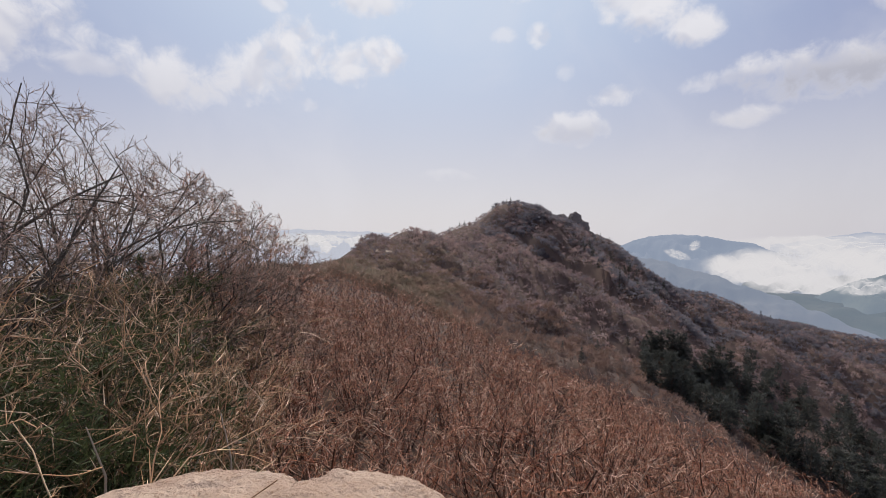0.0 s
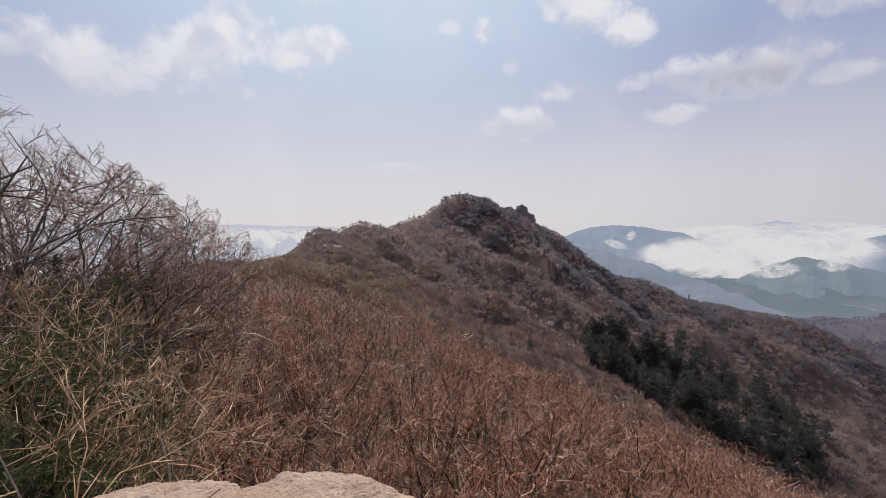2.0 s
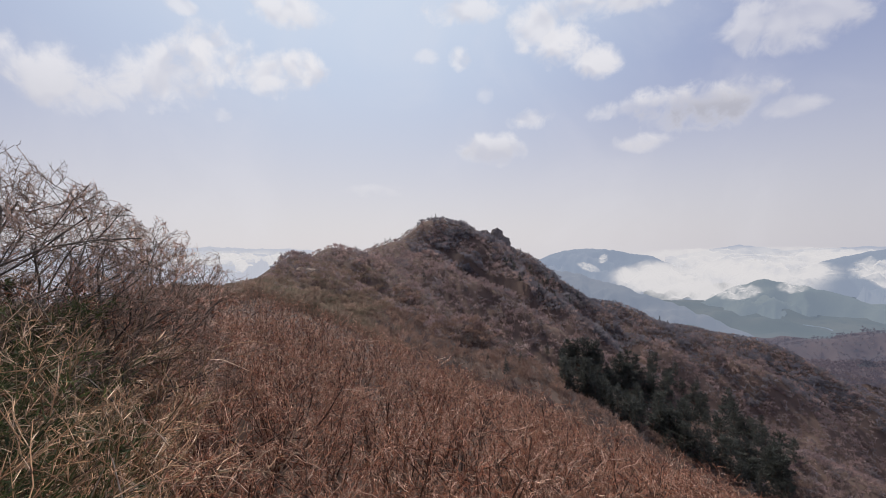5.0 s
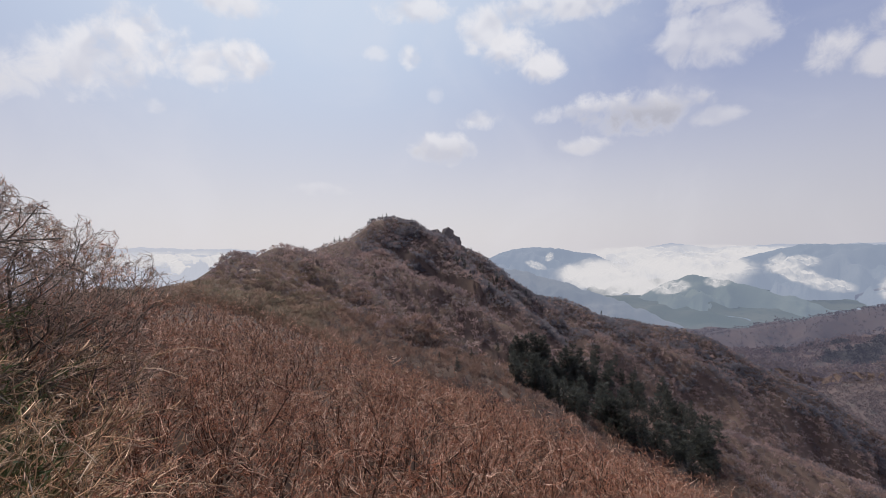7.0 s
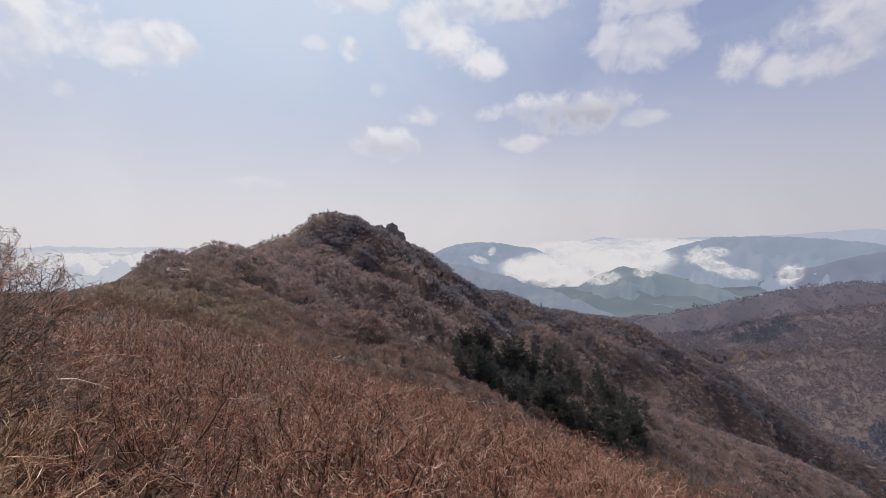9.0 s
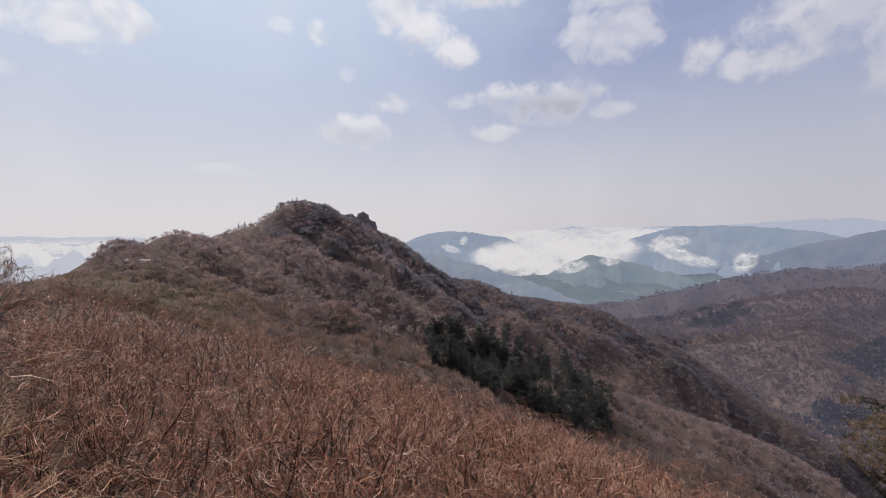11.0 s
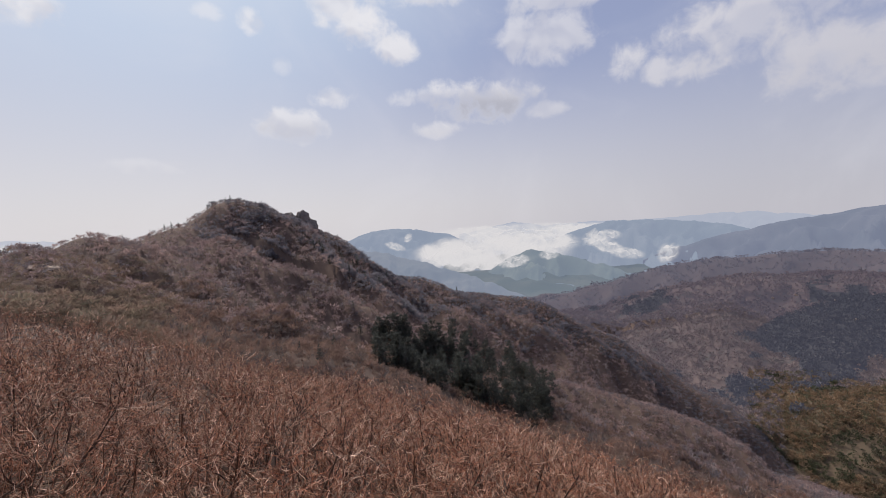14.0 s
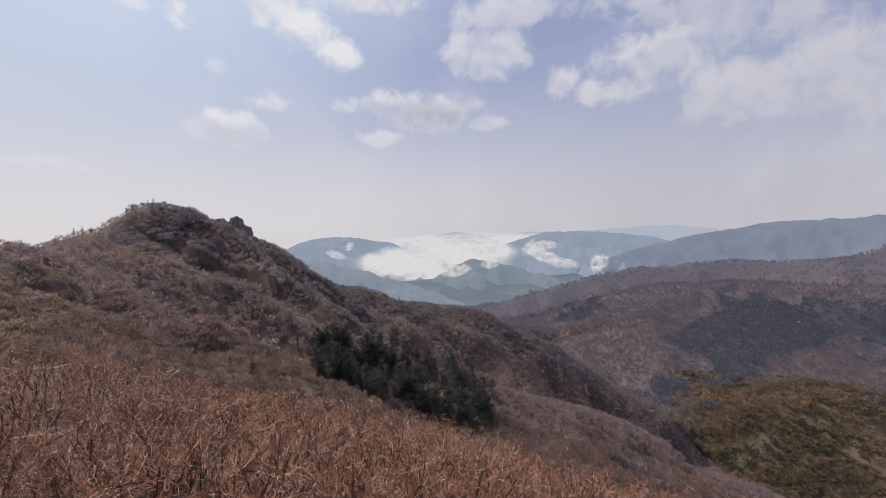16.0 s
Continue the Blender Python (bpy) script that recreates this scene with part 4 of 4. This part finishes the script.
bare_tree(-25, 26.0, 0.6, [(60, 0.3, 5.6, 0.055), (-60, 0.4, 5.2, 0.045), (120, 0.5, 5.0, 0.045)], SMALL, (7, 0.3, 0.010), 17, "small leafless tree with purple-grey twigs on the crest")

# straw-coloured brushwood in front of the trees
for k, (az, d, h) in enumerate(((-49.5, 6.4, 6.0), (-45, 6.8, 5.2), (-40.5, 7.4, 4.8), (-33, 7.2, 3.1), (-51, 7.8, 6.4), (-46.5, 8.2, 6.4), (-42, 8.6, 5.2), (-38, 8.8, 4.4), (-35, 8.6, 3.4), (-29, 8.4, 2.9),
                                (-52, 9.5, 5.2), (-45, 11.5, 5.2), (-38, 12.5, 5.0), (-48, 14.0, 5.4), (-41, 16.0, 5.4), (-33, 16.0, 5.0), (-27, 13.0, 3.2), (-30, 20.0, 5.0), (-37, 20.0, 5.4))):
    x, y = d * math.sin(radians(az)), d * math.cos(radians(az))
    bush = new("brushwood_shrub")
    wood, fine = azalea(400 + k, h, 6, 6, 6, 7, lean=0.5, thick=0.036, fine=0.0048, slim=0.0072, steps=3, first=0.5, tip=0.036, upright=1.1)
    bush.location = (x, y, float(terrain(np.array([x]), np.array([y]))[0]))
    mesh_object("woody_base", *wood, BRUSH_STEM, bush)
    mesh_object("twig_crown", fine[0], cut_back(*fine, bush.location, BRUSH_TOPS), PALE_TWIG, bush)
    tagged(bush, "leafless shrub with straw-coloured sunlit twigs", "shrub", "brushwood beside the outcrop")

# grey crooked saplings that stand among the yews
PALE_BARK = material("pale_bark", [(0.30, 0.27, 0.22), (0.42, 0.38, 0.32), (0.20, 0.19, 0.14)], 4.0, 8.0, 0.8, 0.3, island=0.3)
SAPLING = [(10, 0.5, 6, 0.75, 0.26, 0.04, 0.25)]
for k, (az, d, top, turn, lean, length, radius) in enumerate(((-43.5, 6.0, -13.0, 80, 0.25, 3.6, 0.028), (-42.5, 6.1, -16.0, -40, 0.4, 3.2, 0.022), (-47.5, 6.2, -12.0, 60, 0.4, 3.8, 0.028), (-39.5, 6.4, -13.5, 95, 0.6, 3.8, 0.032), (-38.5, 6.5, -15.0, 60, 0.5, 3.2, 0.02),
                                                              (-36.5, 6.6, -11.0, 100, 0.7, 4.0, 0.034), (-51, 6.4, -11.0, 70, 0.5, 4.0, 0.028))):
    bare_tree(az, d, top, [(turn, lean, length, radius)], SAPLING, (9, 0.16, 0.0045), 700 + k, "crooked grey sapling with pale bark among yews", PALE_BARK, PALE_TWIG, "bare_sapling")

# tall brushwood behind them
_b = np.random.RandomState(91)
_az, _d = np.radians(_b.uniform(-60, -25, 110)), _b.uniform(14, 36, 110)
_x, _y = _d * np.sin(_az), _d * np.cos(_az)
_size = _b.uniform(1.2, 1.7, 110) * np.interp(np.degrees(_az), [-60, -40, -33, -25], [1.2, 1.15, 0.95, 0.72])
for _name, _layer, _mat in (("tall_brushwood", 1, BRUSH_TWIG), ("tall_brushwood_stem_layer", 0, BRUSH_STEM)):
    _ob = mesh_object(_name, *scatter([FAR_KINDS[i % 8][_layer] for i in range(110)], np.column_stack([_x, _y, terrain(_x, _y)]), _az * 40, _size), _mat)
    tagged(_ob, "dense leafless brown brushwood behind the oaks", "brushwood", kind="stuff")

# ---- conifers ----
def conifer_mesh(seed, height, spread, whorls, arms, needles, length, width, droop=0.0, start=0.12, ragged=0.3, flat=0.0, sides=3, joints=2):
    """Trunk with branches as wood; tufts of needles along the branches as foliage."""
    r = np.random.RandomState(seed)
    paths = [grow(r, (0, 0, -0.3), (0, 0, 1), height + 0.3, height * 0.022, 6, 0.03, 0.0, 0.15)]
    s0, s1, w = [], [], []
    for k in range(whorls):
        f = start + (1 - start) * (k + r.uniform(0, 0.6)) / whorls
        p, _, rad = along(paths[0], min(f, 0.99))
        L = spread * (1 - f * (0.88 - flat)) * r.uniform(1 - ragged, 1 + ragged)
        for j in range(arms):
            a = 6.283 * (j + r.uniform(0, 0.8)) / arms
            arm = grow(r, p, (math.cos(a), math.sin(a), 0.25 - droop + 0.4 * f), L * r.uniform(0.7, 1.15), rad * 0.45, joints, 0.12, 0.03)
            paths.append(arm)
            n = max(3, int(needles * L / spread))
            for _ in range(n):
                q, e, _ = along(arm, r.uniform(0.2, 1.0) ** 0.8)
                q = q + r.normal(0, 0.05 * spread, 3) * [1, 1, 0.6]
                s0.append(q), s1.append(q + fork(r, e, 0.7, 0.3) * length * r.uniform(0.6, 1.3)), w.append(width * r.uniform(0.6, 1.3))
    for _ in range(needles):
        q = paths[0][0][-1] - [0, 0, r.uniform(0, 0.12 * height)]
        s0.append(q), s1.append(q + fork(r, np.array([0, 0, 1.0]), 0.6) * length), w.append(width)
    return tubes(paths, sides), blades(s0, s1, w, r)


def conifer(form, place, size, label, group, name="pine_tree", needle=NEEDLE):
    wood, leaf = form
    tree = new(name)
    if isinstance(wood, tuple):
        a = mesh_object("trunk", *wood, PINE_BARK, tree)
        b = mesh_object("crown", *leaf, needle, tree)
        form[0], form[1] = a.data, b.data
    else:
        for nm, data in (("trunk", wood), ("crown", leaf)):
            new(nm, data).parent = tree
    tree.matrix_basis = Matrix.LocRotScale(place, Euler((0, 0, random.uniform(0, 6.283))), (size, size, size * random.uniform(0.9, 1.15)))
    return tagged(tree, label, "pine tree", group)


GROVE = [list(conifer_mesh(500 + k, 8.0, 2.8, 8, 5, 34, 0.75, 0.09, ragged=0.45, flat=0.3)) for k in range(4)]
SPIRE = [list(conifer_mesh(520 + k, 7.0, 1.7, 9, 5, 24, 0.55, 0.09, droop=0.1)) for k in range(3)]
r = np.random.RandomState(31)
# the dark grove in the gully
count = 0
while count < 230:
    u, v = r.uniform(0, 1), r.uniform(0, 1)
    az = 26 + 24 * u
    upper, lower = np.interp(az, [26, 27.4, 37, 41.4, 46.8, 50], [-15.7, -15.1, -15.6, -17.5, -20.1, -22.0]) + 0.9 * math.sin(az * 2.3), np.interp(az, [26, 34, 50], [-19.0, -23.0, -27.5])
    el = upper + (lower - upper) * v
    x, y, z = drop(az, el, 60.0)
    if math.hypot(x, y) > 300 or math.hypot(x, y) < 95:
        continue
    conifer(GROVE[count % 4] if r.uniform() < 0.75 else SPIRE[count % 3], (x, y, z), r.uniform(0.8, 1.6), "dark green pine in a grove on the shaded slope", "pine grove in the gully")
    count += 1
# single conifers scattered over the face
for az, el, s, form in ((7.5, -5.0, 0.85, 0), (18.5, -17.5, 0.7, 1), (20.5, -15.5, 0.6, 2), (24, -14.5, 0.75, 0), (26, -15.5, 0.9, 1), (33, -13.6, 0.7, 2), (21, -4.5, 0.55, 0), (22.5, -5.5, 0.6, 1), (24, -6.5, 0.6, 2),
                        (29.5, -14.0, 0.9, 1), (30.8, -14.6, 0.8, 0), (16, -16.4, 0.55, 0), (14.5, -2.0, 0.5, 1), (19.5, -3.2, 0.55, 2), (26.5, -7.6, 0.6, 0), (12, -1.5, 0.45, 1), (23.2, -11.0, 0.5, 2), (10, -9.5, 0.4, 0), (50, -20.5, 0.7, 1), (44, -14.0, 0.5, 2)):
    conifer(SPIRE[form], drop(az, el, 60.0), s, "single dark conifer among the bare woods", "conifers on the mountainside")
# conifers along the crest and on the summit
for az, s, form in ((-1.6, 0.62, 0), (2.2, 0.5, 1), (2.9, 0.55, 2), (3.6, 0.45, 0), (6.6, 0.4, 1), (7.2, 0.42, 2), (8.6, 0.5, 0), (9.1, 0.58, 1), (9.6, 0.42, 2), (11.6, 0.45, 0), (19.6, 0.5, 1), (20.6, 0.55, 2), (21.6, 0.6, 0), (22.8, 0.55, 1), (23.6, 0.6, 2), (24.6, 0.6, 0),
                    (25.8, 0.55, 1), (27.2, 0.6, 2), (28.0, 0.65, 0), (37.4, 0.75, 1), (38.2, 0.55, 2), (39.5, 0.4, 0), (50.2, 0.5, 1), (54.8, 0.5, 2), (58, 0.5, 0), (62, 0.55, 1)):
    x, y = np.interp(az, [math.degrees(math.atan2(p[0], p[1])) for p in MAIN], [p[0] for p in MAIN]), np.interp(az, [math.degrees(math.atan2(p[0], p[1])) for p in MAIN], [p[1] for p in MAIN])
    z = float(terrain(np.array([x]), np.array([y]))[0])
    conifer(SPIRE[form], (x, y, z), s, "small wind-bent conifer on the ridge crest", "conifers on the crest")

r = np.random.RandomState(41)
for k in range(34):
    az, el = r.uniform(17.5, 30), 0
    x, y, z = drop(az, float(np.interp(az, [17.5, 22, 25, 30], [-2.2, -3.6, -5.6, -8.2])) - abs(r.normal(0, 1.0)), 150.0)
    conifer(SPIRE[k % 3], (x, y, z), r.uniform(0.5, 0.95), "dark conifer below the skyline crags", "conifers below the crags")

# young pine behind the bare trees and yews at their feet
PINE_NEAR = list(conifer_mesh(540, 5.6, 1.3, 12, 6, 200, 0.14, 0.008, sides=5, joints=4))
x, y = 14 * math.sin(radians(-33.5)), 14 * math.cos(radians(-33.5))
conifer(PINE_NEAR, (x, y, float(terrain(np.array([x]), np.array([y]))[0])), 1.0, "young green pine behind the bare oaks", "pines beside the outcrop", needle=YEW)
x, y = 12 * math.sin(radians(-36.5)), 12 * math.cos(radians(-36.5))
conifer(PINE_NEAR, (x, y, float(terrain(np.array([x]), np.array([y]))[0])), 0.8, "young green pine among bare branches", "pines beside the outcrop", needle=YEW)
YEW_FORM = list(conifer_mesh(550, 2.6, 1.6, 12, 7, 150, 0.11, 0.008, droop=0.15, start=0.05, flat=0.4, joints=3))
for az, d, s in ((-51, 5.6, 1.3), (-46, 5.8, 1.25), (-41, 6.0, 1.2), (-36, 6.3, 1.05), (-31.5, 6.8, 0.8), (-38, 7.6, 1.6), (-50, 7.6, 1.4), (-31, 9.5, 1.1), (-44, 9.0, 1.5), (-38, 10.5, 1.5), (-34, 12.5, 1.6), (-52, 11.0, 1.7), (-46, 13.0, 1.8)):
    x, y = d * math.sin(radians(az)), d * math.cos(radians(az))
    conifer(YEW_FORM, (x, y, float(terrain(np.array([x]), np.array([y]))[0])), s, "low dark green yew under the bare branches", "yews beside the outcrop", "yew_shrub", YEW)


# ---- rocks ----
def boulder(name, centre, half, mat, label, seed, rough=0.08, power=3.0, turn=0.0, detail=40, category="rock", group="", bed=0.0):
    """A weathered block: a superellipsoid, flattened and chipped by noise at two scales."""
    n, m = detail, detail * 2
    th = np.linspace(0.001, math.pi - 0.001, n)
    ph = np.linspace(0, 2 * math.pi, m, endpoint=False)
    T, H = np.meshgrid(th, ph, indexing="ij")
    d = np.stack([np.sin(T) * np.cos(H), np.sin(T) * np.sin(H), np.cos(T)], -1)
    k = (np.abs(d) ** power).sum(-1) ** (-1 / power)
    rows = []
    off = Vector((seed * 3.1, seed * 1.7, seed * 0.9))
    for u, s in zip(d.reshape(-1, 3), k.ravel()):
        v = Vector(u)
        g = noise.fractal(v * 1.4 + off, 1.0, 2.0, 4) * rough * 1.6 + noise.fractal(v * 6 + off, 1.0, 2.0, 4) * rough * 0.35 + noise.fractal(v * 16 + off, 0.8, 2.0, 3) * rough * 0.14
        c = max(0.0, noise.noise(v * 2.3 + off * 2)) * -rough * 1.5
        f = s * (1 + g + c)
        z = u[2] * f
        if bed:
            z += 0.02 * math.sin(z * bed * 6.283 + noise.noise(v * 2 + off) * 3)
        rows.append((u[0] * f * half[0], u[1] * f * half[1], z * half[2]))
    ob = mesh_object(name, np.array(rows), grid_faces(n, m, True), mat, smooth=True)
    ob.matrix_basis = Matrix.LocRotScale(centre, Euler((0, 0, turn)), None)
    return tagged(ob, label, category, group)


def ledge(plan, top, foot, dome, seed, label, rings=54, spokes=220):
    """A weathered granite ledge: an uneven plan, a top of thin flakes in terraces, worn edges and bedded sides down into the ground."""
    off = Vector((seed * 3.1, seed * 1.7, seed * 0.9))
    plan = np.array(plan, float)
    mid = plan.mean(0)
    rows = []
    reach = []
    for k in range(spokes):
        a = 2 * math.pi * k / spokes
        u, best = np.array([math.cos(a), math.sin(a)]), 9.0
        for p, q in zip(plan - mid, np.roll(plan, -1, 0) - mid):
            e = q - p
            den = u[0] * e[1] - u[1] * e[0]
            if abs(den) > 1e-9:
                s, w = (p[0] * e[1] - p[1] * e[0]) / den, (p[0] * u[1] - p[1] * u[0]) / den
                if s > 0 and -0.001 <= w <= 1.001:
                    best = min(best, s)
        reach.append(best)
    reach = np.array(reach)
    reach = sum(np.roll(reach, j) for j in range(-3, 4)) / 7
    down = 26
    for i in range(rings + down):
        for k in range(spokes):
            a = 2 * math.pi * k / spokes
            f = min(1.0, (i + 0.2) / (rings - 1))
            edge = 1 + 0.045 * noise.fractal(Vector((math.cos(a) * 2, math.sin(a) * 2, 0)) + off, 1.0, 2.0, 4) + 0.02 * noise.noise(Vector((math.cos(a) * 9, math.sin(a) * 9, 0)) + off)
            if i < rings:
                rr = f
                x, y = mid + np.array([math.cos(a), math.sin(a)]) * reach[k] * edge * rr
                v = Vector((x, y, 0))
                sheet = noise.fractal(Vector((x * 0.9 + y * 0.3, y * 1.6, 0)) + off, 1.0, 2.0, 3) * 1.6
                step = math.floor(sheet * 3) / 3 + min(1, max(0, (sheet * 3 % 1) * 6)) / 3
                z = top + dome * (1 - f ** 2) + 0.036 * step + 0.022 * noise.fractal(v * 6 + off, 0.9, 2.0, 5) + 0.004 * noise.noise(v * 40 + off) - 0.05 * max(0.0, (f - 0.94) / 0.06) ** 2
            else:
                g = (i - rings + 1) / down
                depth = g * (top - foot)
                beds = 0.05 * (abs(noise.noise(Vector((0, 0, depth * 2.2)) + off)) + 0.5 * noise.noise(Vector((math.cos(a) * 2, math.sin(a) * 2, depth * 5)) + off))
                rr = 1.0 - beds * min(1, g * 6) + 0.22 * g + 0.05 * noise.fractal(Vector((math.cos(a) * 1.5, math.sin(a) * 1.5, depth)) + off, 1.0, 2.0, 4)
                x, y = mid + np.array([math.cos(a), math.sin(a)]) * reach[k] * edge * rr
                z = top - 0.05 - depth
            rows.append((x, y, z))
    ob = mesh_object("outcrop_rock", np.array(rows), grid_faces(rings + down, spokes, True), GRANITE, smooth=True)
    return tagged(ob, label, "rock", "outcrop rocks")


ledge([(-2.4, 0.9), (-1.3, 1.35), (-0.2, 1.25), (1.2, 1.2), (2.6, 0.4), (2.7, -2.4), (0.4, -3.4), (-2.2, -2.6)], 0.0, -4.6, 0.02, 1, "broad pale granite ledge underfoot")
ledge([(-2.3, 2.5), (-1.98, 2.78), (-1.74, 2.90), (-1.36, 2.92), (-1.05, 2.90), (-0.93, 2.76), (-0.90, 2.45), (-0.95, 1.25), (-2.5, 1.1)], -0.03, -4.6, 0.05, 2, "pinkish granite slab with a weathered flaky top")
ledge([(-1.2, 2.45), (-1.0, 2.70), (-0.72, 2.84), (-0.47, 2.86), (-0.28, 2.82), (-0.12, 2.72), (0.06, 2.58), (0.30, 2.35), (0.45, 1.3), (-0.86, 1.2)], -0.015, -4.6, 0.06, 3, "low rounded pinkish granite block beside a crack")
x, y = 9.0 * math.sin(radians(-28)), 9.0 * math.cos(radians(-28))
boulder("slope_rock", (x, y, float(terrain(np.array([x]), np.array([y]))[0]) + 0.8), (0.4, 0.35, 1.2), GRANITE, "pinkish boulder half hidden among azalea stems", 4, 0.1, 2.4, group="outcrop rocks")
# the knob on the skyline, with its shoulder and cliff below
kx, ky = 327 * math.sin(radians(17.3)), 327 * math.cos(radians(17.3))
boulder("rock_knob", (kx, ky, 7.2), (4.6, 4.4, 6.8), CRAG, "dark weathered rock knob on the skyline", 5, 0.16, 2.6, 0.3)
for az, el, d, half in ((15.7, 0.7, 326, (5.0, 5, 7.5)), (18.2, -0.3, 328, (6, 5, 8)), (17.2, -1.4, 322, (6, 4, 5)), (19.2, -1.6, 328, (5, 5, 7))):
    boulder("crag", P(az, el, d), half, CRAG, "dark rocky crag below the skyline knob", int(az * 10), 0.2, 2.6, az, 28, "crag", "crags by the knob")
# pale slabs and blocks among the woods
x, y, z = drop(-8.0, -3.0, 120.0)
slab = boulder("bare_slab", (x, y, z + 0.0), (3.2, 2.6, 0.4), PALE_ROCK, "pale bare rock slab among brown woods", 8, 0.3, 2.3, 0.4, 36)
slab.rotation_euler = (radians(14), radians(4), 0.4)
r = np.random.RandomState(77)
for az, el in ((70, -7.6), (72, -8.0), (74, -9.5), (76, -9.0), (77.5, -7.5), (79, -9.2), (80.5, -11.0), (82, -9.8), (84, -10.5), (68, -9.3), (66, -11.0), (64, -12.5), (71.5, -12.0), (73.5, -13.0), (83.5, -12.6), (86, -9.0), (78.2, -12.5), (62.5, -12.0), (69, -10.5), (88, -8), (85, -13.5)):
    x, y, z = drop(az, el, 480.0)
    s = r.uniform(0.9, 2.2)
    boulder("valley_rock", (x, y, z + s * 0.5), (s * 1.2, s, s * 1.2), PALE_ROCK, "pale boulder showing through the valley woods", int(r.randint(1, 99)), 0.4, 2.2, r.uniform(0, 6), 16, "rock", "pale rocks on the valley slope")
x, y, z = drop(84.6, -18.5, 400.0)
boulder("valley_outcrop", (x, y, z + 0.8), (3.0, 3, 2.8), PALE_ROCK, "large pale rock outcrop above the valley", 12, 0.2, 2.5, 0.6, 28)
for az, el in ((69.8, -22.0), (71.0, -22.9), (66, -22.4)):
    x, y, z = drop(az, el, 200.0)
    boulder("slope_slab", (x, y, z + 0.2), (0.7, 3.6, 0.8), PALE_ROCK, "pale rock slab on the steep wooded spur", int(az * 7), 0.35, 2.3, 0.7, 24, "rock", "pale slabs on the spur")
